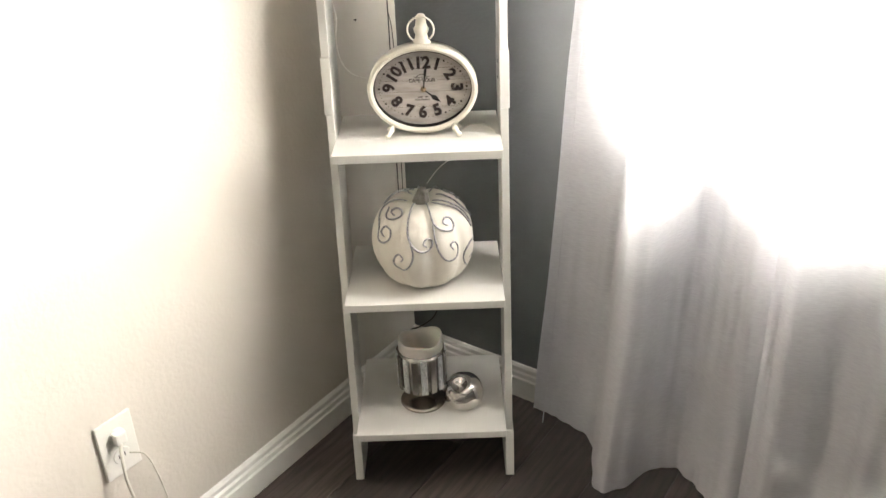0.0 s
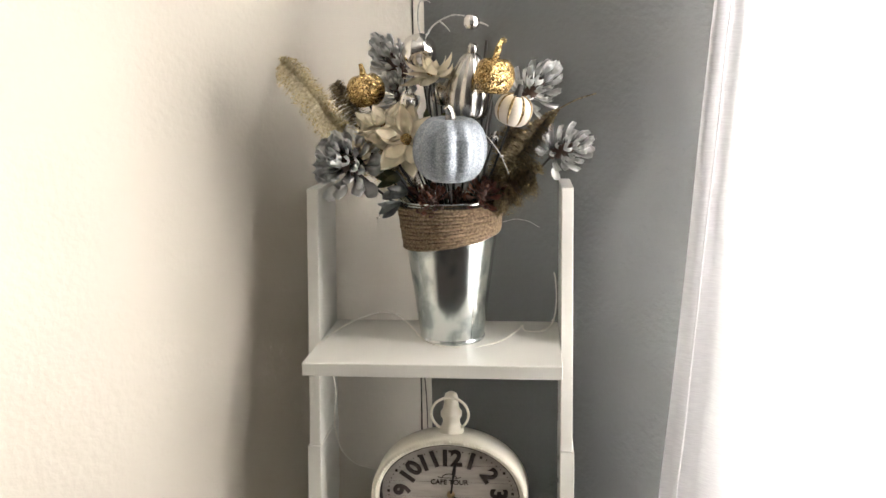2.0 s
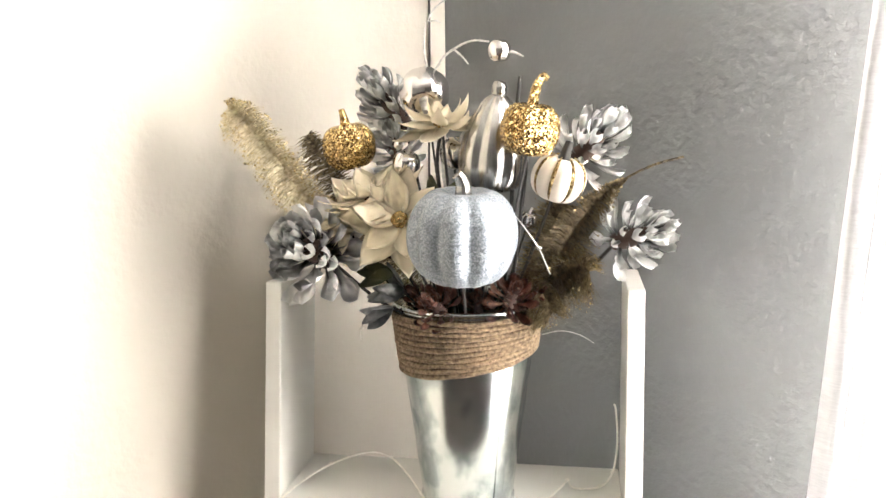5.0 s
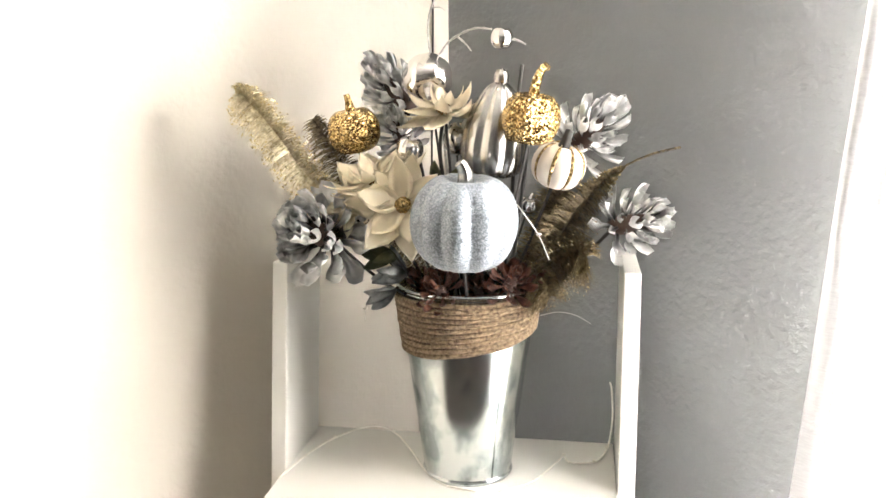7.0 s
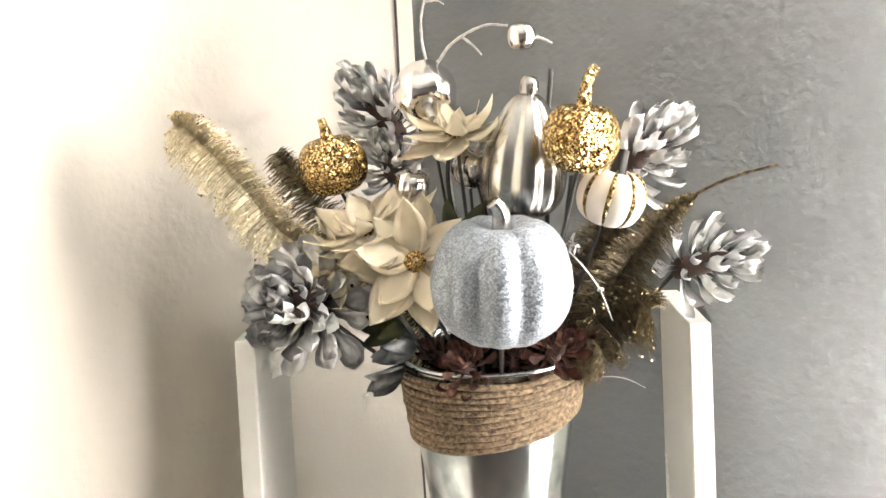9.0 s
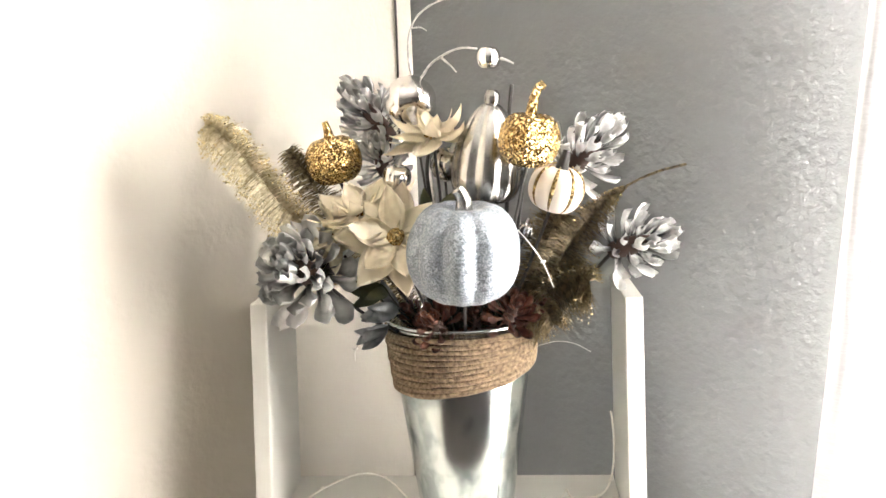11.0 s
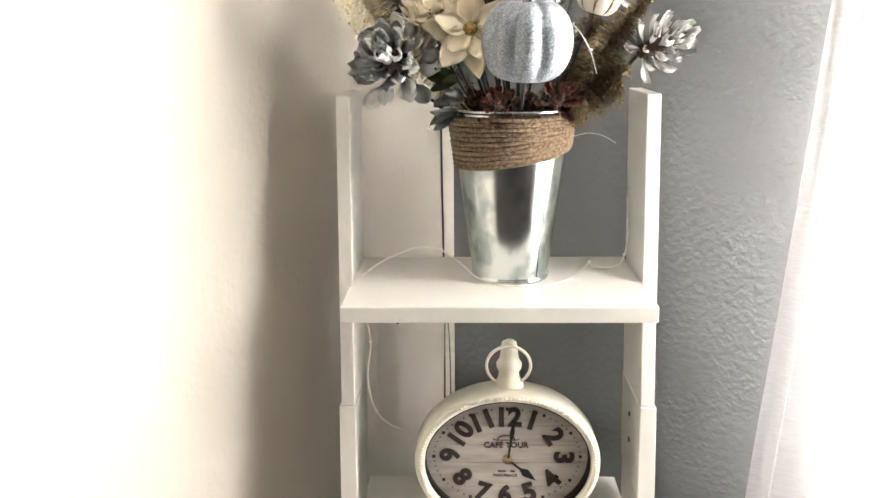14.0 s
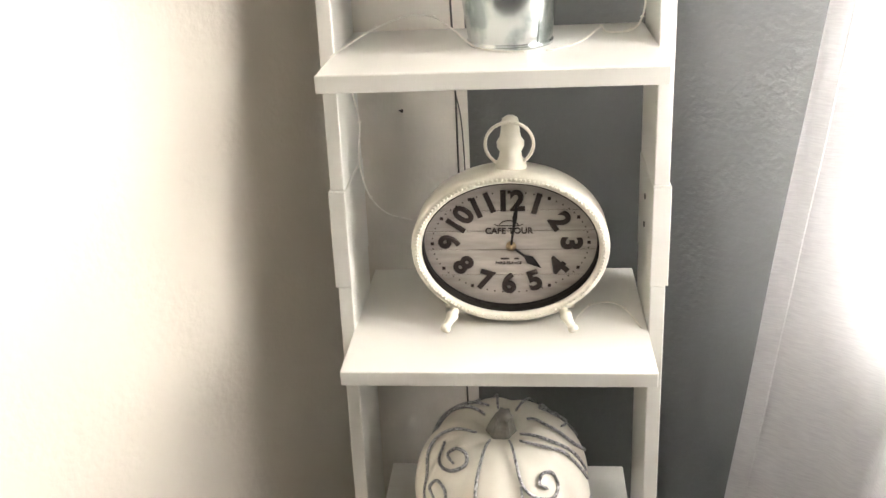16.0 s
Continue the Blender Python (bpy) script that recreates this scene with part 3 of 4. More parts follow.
def stem_mesh(pts, r0, r1, ridges=6, n=24):
    bm = bmesh.new()
    path = smooth_path(pts, 5)
    rings = []
    for k, p in enumerate(path):
        t = k / (len(path) - 1)
        d = (path[min(k + 1, len(path) - 1)] - path[max(k - 1, 0)]).normalized()
        sx = d.cross(Vector((0, 1, 0.01))).normalized()
        sy = sx.cross(d)
        r = r0 * (1 - t) ** 1.6 + r1 * (1 - (1 - t) ** 1.6)
        rings.append([bm.verts.new(p + (sx * math.cos(2 * math.pi * i / n) + sy * math.sin(2 * math.pi * i / n)) * r * (1 + 0.16 * math.cos(ridges * 2 * math.pi * i / n))) for i in range(n)])
    for a, b in zip(rings, rings[1:]):
        for i in range(n):
            bm.faces.new((a[i], a[(i + 1) % n], b[(i + 1) % n], b[i]))
    bm.faces.new(rings[-1])
    bmesh.ops.recalc_face_normals(bm, faces=bm.faces)
    return bm


PR, PH = 0.1015, 0.186
pump = empty("decorative_pumpkin", (0.0, 1.812, 0.4447))
tagged(pump, "ivory craft pumpkin with silver glitter swirls on the shelf", "pumpkin")
part("body", pumpkin_mesh(PR, PH, 9, 0.075, 180, 60, dimple=0.10), M_PUMPKIN, pump, smooth=True)
part("stem", stem_mesh([(0, 0, 0.146), (0, 0, 0.166), (0.002, -0.003, 0.182), (0.004, -0.008, 0.193)], 0.021, 0.0085, 6), M_STEMGREY, pump, "grey-brown ridged stem", smooth=True)


def on_pumpkin(a, p):
    th = math.pi * p
    rho = math.sin(th) ** 0.72
    rib = 1 - 0.075 * (abs(math.cos(9 * a / 2)) ** 5) * math.sin(th) ** 0.4
    z = PH / 2 * math.cos(th)
    if p < 0.5:
        z -= PH * 0.10 * math.exp(-(rho / 0.32) ** 2) + 0.075 * 0.25 * PH * (abs(math.cos(9 * a / 2)) ** 5) * rho * (1 - rho)
    else:
        z += PH * 0.05 * math.exp(-(rho / 0.36) ** 2)
    return Vector((PR * rho * rib * math.cos(a), PR * rho * rib * math.sin(a), z + PH / 2 - PH * 0.012))


def swirl(points, turn):
    """A glitter line through (degrees about the stem, way down from the top) pairs."""
    path = [on_pumpkin(radians(-90 + turn + q.x * 100), max(q.y, 0.04)) for q in smooth_path([(x / 100, y, 0) for x, y in points], 7)]
    bm = bmesh.new()
    tube(bm, path, [0.0013 + 0.0007 * math.sin(math.pi * i / (len(path) - 1)) ** 0.5 for i in range(len(path))], 6)
    part("glitter_swirl", bm, M_SWIRL, pump, "silver glitter swirl", smooth=True)


SWIRLS = [
    [(-22, 0.06), (-19, 0.16), (-18, 0.26), (-15, 0.36), (-7, 0.43), (3, 0.455), (11, 0.43), (12, 0.385), (6, 0.37), (2, 0.40), (6, 0.425)],
    [(-14, 0.36), (-10, 0.47), (-14, 0.55), (-24, 0.60), (-34, 0.58), (-35, 0.53), (-29, 0.49), (-22, 0.505), (-26, 0.54)],
    [(18, 0.06), (16, 0.16), (17, 0.26), (24, 0.31), (36, 0.34), (46, 0.32), (45, 0.265), (36, 0.24), (30, 0.27), (35, 0.30)],
    [(16, 0.27), (16, 0.38), (20, 0.48), (29, 0.54), (40, 0.53), (44, 0.47), (39, 0.42), (33, 0.43), (36, 0.47)],
    [(-60, 0.06), (-78, 0.12), (-82, 0.22), (-74, 0.33), (-62, 0.41), (-50, 0.43), (-40, 0.39), (-41, 0.33), (-50, 0.315), (-55, 0.36), (-48, 0.385)],
    [(-72, 0.20), (-56, 0.255), (-42, 0.25), (-33, 0.21), (-38, 0.165), (-50, 0.165), (-54, 0.205), (-43, 0.22)],
    [(55, 0.05), (64, 0.15), (74, 0.25), (80, 0.38)],
    [(34, 0.08), (62, 0.20), (70, 0.30), (76, 0.40)],
    [(76, 0.48), (62, 0.49), (55, 0.57), (63, 0.66), (73, 0.64), (71, 0.59), (65, 0.60)],
]
for turn in (0, 170):
    for line in SWIRLS:
        swirl(line, turn)

# ---- candle holder ----
holder = empty("candle_holder", (-0.018, 1.795, 0.1456))
tagged(holder, "dark nickel pedestal candle holder with mirrored strips", "candle holder")
bm = bmesh.new()
lathe(bm, [(0, 0), (0.048, 0), (0.0495, 0.003), (0.0485, 0.006), (0.044, 0.0075), (0.040, 0.0090), (0.028, 0.0125), (0.016, 0.017), (0.0115, 0.023), (0.0105, 0.034), (0.013, 0.043), (0.022, 0.049), (0.044, 0.053), (0, 0.053)], 56)
part("pedestal", bm, M_DARKMETAL, holder, "dark nickel foot", smooth=True)
bm = bmesh.new()
lathe(bm, [(0.0455, 0.052), (0.0490, 0.056), (0.0490, 0.138), (0.0470, 0.138), (0.0470, 0.060)], 56)
cup = part("cup", bm, M_MIRRORSTRIP, holder, smooth=True)
for k in range(16):
    a = 2 * math.pi * (k + 0.35) / 16
    bm = bmesh.new()
    hw = 0.0066
    box(bm, (-hw, -0.0035, 0.050), (hw, 0.0, 0.132))
    bevel(bm, 0.0008, 1)
    ob = part("glass_strip", bm, M_GLASSTRIP if k % 2 == 0 else M_MIRRORSTRIP, cup)
    ob.matrix_local = pose(0, 0, 0, 0, 0, math.degrees(a) + 90) @ Matrix.Translation((0, -0.0492, 0))
candle = empty("pillar_candle", (-0.018, 1.795, 0.1456 + 0.0602))
tagged(candle, "hollow ivory pillar candle with melted uneven rim", "candle")
bm = bmesh.new()
prof = [(0.0, 0.0), (0.0455, 0.0), (0.0458, 0.050), (0.0462, 0.094), (0.0450, 0.1005), (0.0425, 0.1015), (0.0400, 0.099), (0.0385, 0.090), (0.0370, 0.050), (0.030, 0.040), (0, 0.038)]
lathe(bm, prof, 56)
for v in bm.verts:
    if v.co.z > 0.08:
        a = math.atan2(v.co.y, v.co.x)
        v.co.z += 0.004 * math.sin(a * 2 + 0.6) + 0.003 * math.sin(a * 3)
        v.co.xy *= 1 + 0.025 * math.sin(a * 2 + 1.0) + 0.015 * math.sin(a * 5)
part("wax", bm, M_WAX, candle, smooth=True)
bm = bmesh.new()
tube(bm, [(0, 0, 0.036), (0.001, 0, 0.044), (0.003, 0.001, 0.050)], 0.0009, 6)
part("wick", bm, M_CORD, candle, "burnt black wick")

# ---- silver apple ornament ----
apple = empty("apple_ornament", m=pose(0.080, 1.792, 0.1462, 24, -18, 0) @ Matrix.Translation((0, 0.0, 0.0)))
tagged(apple, "shiny silver apple ornament lying on the lowest shelf", "ornament")
bm = pumpkin_mesh(0.0430, 0.072, 5, 0.03, 80, 32, dimple=0.14)
bmesh.ops.translate(bm, verts=bm.verts, vec=(0, 0, 0.003))
part("body", bm, M_CHROME, apple, smooth=True)
bm = stem_mesh([(0, 0, 0.058), (-0.001, 0, 0.070), (-0.003, 0.001, 0.079)], 0.003, 0.0026, 5, 12)
part("stem", bm, M_CHROME, apple, smooth=True)
bm = bmesh.new()
verts = []
for i in range(15):
    for j in range(7):
        u, v = i / 14, j / 6 - 0.5
        a = radians(-150 + 95 * u)
        p = 0.20 + 0.16 * v * math.sin(math.pi * min(1, u + 0.08)) * 1.4
        th = math.pi * p
        r = 0.0430 * math.sin(th) ** 0.72 + 0.0016 + 0.0008 * noise.noise((u * 9, v * 9, 2))
        z = 0.035 + 0.003 + 0.035 * math.cos(th) - 0.002
        verts.append(bm.verts.new((r * math.cos(a), r * math.sin(a), z)))
for i in range(14):
    for j in range(6):
        bm.faces.new((verts[i * 7 + j], verts[i * 7 + j + 1], verts[i * 7 + j + 8], verts[i * 7 + j + 7]))
bmesh.ops.solidify(bm, geom=list(bm.faces), thickness=0.0008)
part("leaf", bm, M_FOIL, apple, "crinkled silver leaf", smooth=True)
bm = bmesh.new()
lathe(bm, [(0, -0.002), (0.0022, -0.001), (0.0026, 0.004), (0.0022, 0.008)], 12)
part("calyx", bm, M_CHROME, apple, smooth=True)

# ---- bucket with twine ----
bucket = empty("metal_bucket", (0.016, 1.880, 1.0276))
tagged(bucket, "tapered galvanised steel flower bucket wrapped with twine", "bucket")
HB, R0, R1 = 0.181, 0.0410, 0.0640
bm = bmesh.new()
prof = [(0, 0.003), (0.038, 0.003), (R0 + 0.0008, 0.0), (R0 + 0.0015, 0.0015), (R0 + 0.0012, 0.0032), (R0, 0.0045)]
prof += [(R0 + (R1 - R0) * t, 0.0045 + (HB - 0.006) * t) for t in (0.006, 0.012, 0.1, 0.3, 0.5, 0.7, 0.9, 0.99, 1.0)]
prof += [(R1 + 0.002, HB - 0.001), (R1 + 0.0022, HB + 0.0008), (R1 + 0.0008, HB + 0.0022), (R1 - 0.0012, HB + 0.0008)]
prof += [(R0 + (R1 - R0) * t - 0.0015, 0.0045 + (HB - 0.006) * t) for t in (0.98, 0.9, 0.8)]
lathe(bm, prof, 72)
part("body", bm, M_ZINC, bucket, smooth=True)
bm = bmesh.new()
tube(bm, [((R0 + (R1 - R0) * t + 0.0001) * math.cos(radians(-50)), (R0 + (R1 - R0) * t + 0.0001) * math.sin(radians(-50)), 0.0045 + (HB - 0.006) * t) for t in (0.0, 0.5, 0.98)], 0.0006, 8)
part("seam", bm, M_ZINC, bucket, "folded side seam", smooth=True)
bm = bmesh.new()
lathe(bm, [(0, HB - 0.018), (R1 - 0.006, HB - 0.018), (R1 - 0.006, HB - 0.026), (0, HB - 0.026)], 48)
part("foam", bm, mat("dark_floral_foam", (0.02, 0.022, 0.018), 0.95, colour2=(0.035, 0.035, 0.028), scale=90, bump=0.6, bump_scale=200), bucket, "dark floral foam filling")
coils = 11
for k in range(coils):
    t = k / (coils - 1)
    zl, zr = 0.1725 - 0.0490 * t, 0.1750 - 0.0320 * t
    bm = bmesh.new()
    pts = []
    N = 72
    for i in range(N + 1):
        a = 2 * math.pi * i / N
        c = math.cos(a)
        z = (zl + zr) / 2 + (zr - zl) / 2 * c - 0.004 * t * math.sin(-a) * (1 if math.sin(a) < 0 else 0) + 0.0012 * noise.noise((c * 2, math.sin(a) * 2, k * 5.0))
        r = R0 + (R1 - R0) * (z - 0.0045) / (HB - 0.006) + 0.0026 + 0.0008 * noise.noise((c * 3, math.sin(a) * 3, k * 3.0 + 50))
        pts.append((r * c, r * math.sin(a), z))
    tube(bm, pts, 0.00235, 8, False)
    part("twine_coil", bm, M_ROPE, bucket, "brown jute twine coil", smooth=True)


# ---- wires, cords and outlet ----
def cable(name, pts, r, material, label, category, beads=(), per=8):
    bm = bmesh.new()
    path = smooth_path(pts, per)
    tube(bm, path, r, 6)
    for i in beads:
        p = Vector(pts[i])
        tube(bm, [p + Vector((-0.002, 0, 0.0005)), p + Vector((0, 0, 0.001)), p + Vector((0.002, 0.0005, 0.0012))], [0.0008, 0.0016, 0.0006], 6)
    return tagged(part(name, bm, material, smooth=True), label, category)


cable("string_light_wire", [(-0.1525, 1.826, 1.0295), (-0.140, 1.868, 1.034), (-0.118, 1.893, 1.043), (-0.085, 1.905, 1.052), (-0.060, 1.900, 1.050), (-0.038, 1.880, 1.040), (-0.020, 1.858, 1.030), (0.0, 1.838, 1.0285), (0.03, 1.830, 1.0285)],
      0.0009, M_WIRE, "thin silver fairy light wire on the top shelf", "wire", (2, 4))
cable("string_light_wire", [(0.050, 1.832, 1.0285), (0.080, 1.858, 1.0290), (0.100, 1.893, 1.0330), (0.106, 1.905, 1.0345), (0.112, 1.900, 1.0300), (0.135, 1.905, 1.0300), (0.147, 1.915, 1.0400), (0.1515, 1.925, 1.065), (0.1500, 1.925, 1.095), (0.1480, 1.92, 1.105)],
      0.0009, M_WIRE, "thin silver fairy light wire on the top shelf", "wire", (3, 5, 6))
cable("string_light_wire", [(-0.148, 1.868, 1.0105), (-0.142, 1.862, 0.985), (-0.137, 1.860, 0.955), (-0.141, 1.862, 0.925), (-0.141, 1.864, 0.900), (-0.134, 1.868, 0.870), (-0.118, 1.876, 0.848), (-0.094, 1.882, 0.838)],
      0.0008, M_WIRE, "thin silver fairy light wire behind the clock", "wire", (2, 5))
cable("string_light_wire", [(0.082, 1.835, 0.7415), (0.098, 1.855, 0.746), (0.120, 1.858, 0.748), (0.135, 1.850, 0.744), (0.148, 1.815, 0.7415)],
      0.0008, M_WIRE, "thin silver fairy light wire beside the clock", "wire", (1, 3))
cable("string_light_wire", [(0.01, 1.90, 0.610), (0.035, 1.905, 0.640), (0.060, 1.900, 0.660), (0.085, 1.900, 0.668), (0.10, 1.93, 0.672), (0.15, 1.935, 0.69), (0.1535, 1.88, 0.7)],
      0.0008, M_WIRE, "thin silver fairy light wire above the pumpkin", "wire")
cable("power_cord", [on_left(0.032, 0.003, z) + Vector((0.0015 * math.sin(z * 9), 0, 0)) for z in (2.40, 2.1, 1.8, 1.5, 1.3, 1.1, 0.95, 0.88, 0.75, 0.6, 0.45, 0.30)],
      0.0013, M_CORD, "thin dark cord running down the wall corner", "cord")
cable("power_cord", [on_left(0.030, 0.004, 0.90), on_left(0.022, 0.005, 0.86), on_left(0.017, 0.004, 0.78), on_left(0.016, 0.003, 0.60), on_left(0.018, 0.003, 0.45)],
      0.0009, M_CORD, "thin dark cord branching by the corner", "cord")
cable("power_cord", [on_right(0.085, 0.004, 0.42), on_right(0.090, 0.004, 0.30), on_right(0.088, 0.005, 0.20), on_right(0.075, 0.012, 0.145), on_right(0.04, 0.025, 0.11), on_right(0.01, 0.03, 0.092)],
      0.0018, M_CORD, "dark cord curling to the baseboard corner", "cord")
bm = bmesh.new()
lathe(bm, [(0, 0.006), (0.0022, 0.0055), (0.0024, 0.0045), (0.001, 0.004), (0.001, -0.004), (0, -0.004)], 12)
nail = tagged(part("nail", bm, M_CORD, smooth=True), "small dark nail in the cream wall", "nail")
nail.matrix_world = LW @ pose(0.141, 0, 0.906, 90)
plate = empty("outlet_plate", m=LW @ Matrix.Translation((0.876, 0, 0.3235)))
tagged(plate, "cream wall outlet plate with a white cord plugged in", "outlet")
bm = bmesh.new()
box(bm, (-0.036, -0.006, -0.058), (0.036, -0.0003, 0.058))
bevel(bm, 0.002, 2)
part("cover", bm, M_PLASTIC, plate)
for z in (-0.02, 0.021):
    bm = bmesh.new()
    lathe(bm, [(0, 0.0015), (0.0155, 0.0015), (0.0165, 0.0), (0, 0)], 28)
    so = part("socket", bm, M_PLASTIC, plate)
    so.matrix_local = pose(0, -0.006, z, 90)
    for x, h in ((-0.006, 0.0045), (0.006, 0.0038)):
        bm = bmesh.new()
        box(bm, (x - 0.0009, -h, 0.0013), (x + 0.0009, h, 0.0019))
        part("slot", bm, M_CORD, so)
bm = bmesh.new()
box(bm, (-0.011, -0.022, 0.010), (0.011, -0.0076, 0.034))
bevel(bm, 0.004, 2)
part("plug", bm, M_PLASTIC, plate)
cord = [(0.004, -0.020, 0.014), (0.012, -0.026, -0.01), (0.015, -0.030, -0.07), (0.0, -0.03, -0.16), (-0.02, -0.028, -0.23), (-0.03, -0.03, -0.29), (-0.05, -0.04, -0.3115), (-0.09, -0.06, -0.3115)]
bm = bmesh.new()
tube(bm, smooth_path(cord, 8), 0.0028, 8)
part("cord", bm, M_WHITECORD, plate, "white power cord", smooth=True)
bm = bmesh.new()
tube(bm, smooth_path([(-0.012, -0.012, -0.02), (-0.03, -0.03, -0.03), (-0.045, -0.03, -0.09), (-0.055, -0.03, -0.18), (-0.06, -0.03, -0.3), (-0.08, -0.05, -0.3125)], 8), 0.0015, 8)
part("cord", bm, M_WHITECORD, plate, "thin white power cord", smooth=True)

# ---- flower arrangement in the bucket ----
M_SILVERP = glitter("silver_glitter_pumpkin", (0.21, 0.235, 0.27), (0.39, 0.43, 0.48), 1000, 0.45, 0.28, 0.24)
M_GOLD = glitter("gold_glitter", (0.20, 0.11, 0.026), (0.95, 0.69, 0.31), 900, 0.26, 0.95, 0.95)
M_GOLDLINE = glitter("gold_glitter_line", (0.15, 0.09, 0.03), (0.62, 0.46, 0.22), 700, 0.3, 0.9, 0.9)
M_IVORYP = mat("ivory_mini_pumpkin", (0.80, 0.73, 0.64), 0.5, colour2=(0.74, 0.67, 0.58), scale=60, bump=0.15, bump_scale=150)
M_GOURD = mat("brushed_silver_gourd", (0.36, 0.35, 0.335), 0.25, 1.0, colour2=(0.60, 0.585, 0.56), scale=30, stretch=(4, 4, 0.5), bump=0.1, bump_scale=90)
M_CONE = mat("silver_painted_cone", (0.48, 0.485, 0.49), 0.30, 0.62, colour2=(0.86, 0.86, 0.85), scale=2.2, bump=0.1, bump_scale=9, random_tint=0.35, distance=0.02, mix=(0.35, 0.65))
M_CONECORE = mat("cone_core", (0.075, 0.045, 0.035), 0.8, colour2=(0.11, 0.07, 0.055), scale=90)
M_BROWN = mat("brown_cone_scale", (0.075, 0.026, 0.016), 0.42, colour2=(0.20, 0.078, 0.046), scale=4, bump=0.3, bump_scale=14, distance=0.02, random_tint=0.35)
M_PETAL = mat("cream_silk_petal", (0.94, 0.86, 0.69), 0.8, colour2=(0.95, 0.89, 0.75), scale=60, stretch=(1, 4, 1), bump=0.25, bump_scale=260, random_tint=0.07)
nt = M_PETAL.node_tree
tr, mxs = nt.nodes.new("ShaderNodeBsdfTranslucent"), nt.nodes.new("ShaderNodeMixShader")
tr.inputs[0].default_value, mxs.inputs[0].default_value = (0.90, 0.83, 0.68, 1), 0.30
nt.links.new(nt.nodes["Principled BSDF"].outputs[0], mxs.inputs[1])
nt.links.new(tr.outputs[0], mxs.inputs[2])
nt.links.new(mxs.outputs[0], nt.nodes["Material Output"].inputs[0])
M_FERN = mat("gold_tinsel_fern", (0.50, 0.42, 0.26), 0.30, 0.75, colour2=(0.92, 0.85, 0.66), scale=260, bump=0.3, bump_scale=400)
M_FERN2 = mat("bronze_tinsel_fern", (0.075, 0.058, 0.034), 0.36, 0.60, colour2=(0.32, 0.25, 0.145), scale=260, bump=0.3, bump_scale=400)
M_SEQUIN = mat("gold_sequin", (0.96, 0.90, 0.70), 0.18, 1.0, colour2=(0.88, 0.74, 0.42), scale=400)
M_SPARK = mat("bronze_sequin", (0.62, 0.49, 0.26), 0.22, 1.0, colour2=(0.85, 0.72, 0.42), scale=400)
M_STICK = mat("black_wire_stem", (0.014, 0.012, 0.011), 0.5, colour2=(0.03, 0.026, 0.023), scale=80)
M_LEAF = mat("dark_green_leaf", (0.045, 0.055, 0.022), 0.55, colour2=(0.085, 0.085, 0.03), scale=60, bump=0.3, bump_scale=150)
M_GREYLEAF = mat("grey_metallic_leaf", (0.24, 0.255, 0.265), 0.32, 0.8, colour2=(0.62, 0.63, 0.63), scale=80, bump=0.4, bump_scale=200, random_tint=0.3)
M_TWIG = mat("silver_twig", (0.46, 0.45, 0.43), 0.4, 0.7, colour2=(0.70, 0.69, 0.66), scale=200, bump=0.5, bump_scale=400)
MOUTH = Vector((0.020, 1.880, 1.190))


def aim(at, axis, spin=0.0):
    """A pose at a place whose z points along axis."""
    return Matrix.Translation(at) @ Vector(axis).to_track_quat("Z", "Y").to_matrix().to_4x4() @ pose(0, 0, 0, 0, 0, spin)


def stick(parent, start, r=0.0014, into=None, bend=0.008, material=None):
    """The wire stem from a pick down into the bucket's foam."""
    start = Vector(start)
    end = into or MOUTH + Vector(((start.x - MOUTH.x) * 0.28, (start.y - MOUTH.y) * 0.28, -0.004))
    mid = start.lerp(end, 0.5) + Vector((0, 0, -bend))
    bm = bmesh.new()
    tube(bm, smooth_path([start, mid, end], 6), r, 6)
    local(parent, part("wire_stem", bm, material or M_STICK, parent, "black wire stem"))


def pick_pumpkin(name, at, axis, R, H, ribs, depth, material, label, stem, stem_r, stem_material, spin=0.0, wobble=0.0, dimple=0.14, power=None):
    """A small pumpkin on a wire; at is its middle."""
    m = aim(at, axis, spin) @ Matrix.Translation((0, 0, -H / 2))
    p = empty(name, m=m)
    tagged(p, label, "pumpkin", "pumpkin picks")
    part("body", pumpkin_mesh(R, H, ribs, depth, 96, 36, dimple=dimple, wobble=wobble, sharp=0), material, p, smooth=True)
    part("stem", stem_mesh([Vector(q) + Vector((0, 0, H)) for q in stem], *stem_r, 5, 14), stem_material, p, smooth=True)
    stick(p, m @ Vector((0, 0, 0.004)))
    return p


pick_pumpkin("silver_pumpkin", (0.025, 1.790, 1.2810), (0.03, -0.10, 1), 0.0438, 0.079, 10, 0.12, M_SILVERP, "pale silver glitter pumpkin on a wire stem",
             [(0, 0, -0.014), (0.0, 0, -0.004), (-0.002, 0, 0.002), (-0.005, 0.001, 0.006)], (0.0066, 0.0044), M_GOURD, 18)
pick_pumpkin("gold_pumpkin", (0.076, 1.803, 1.361), (0.10, -0.05, 1), 0.0232, 0.043, 8, 0.07, M_GOLD, "gold glitter pumpkin with a curled stem",
             [(0, 0, -0.006), (0.002, 0, 0.004), (0.006, 0, 0.012), (0.012, 0, 0.017), (0.017, 0, 0.016)], (0.0042, 0.0028), M_GOLD)
pick_pumpkin("gold_pumpkin", (-0.087, 1.874, 1.347), (-0.15, -0.1, 1), 0.0243, 0.042, 8, 0.08, M_GOLD, "gold glitter pumpkin with a short stem",
             [(0, 0, -0.006), (0, 0, 0.003), (-0.001, 0, 0.010)], (0.0050, 0.0026), M_GOLD, 30)
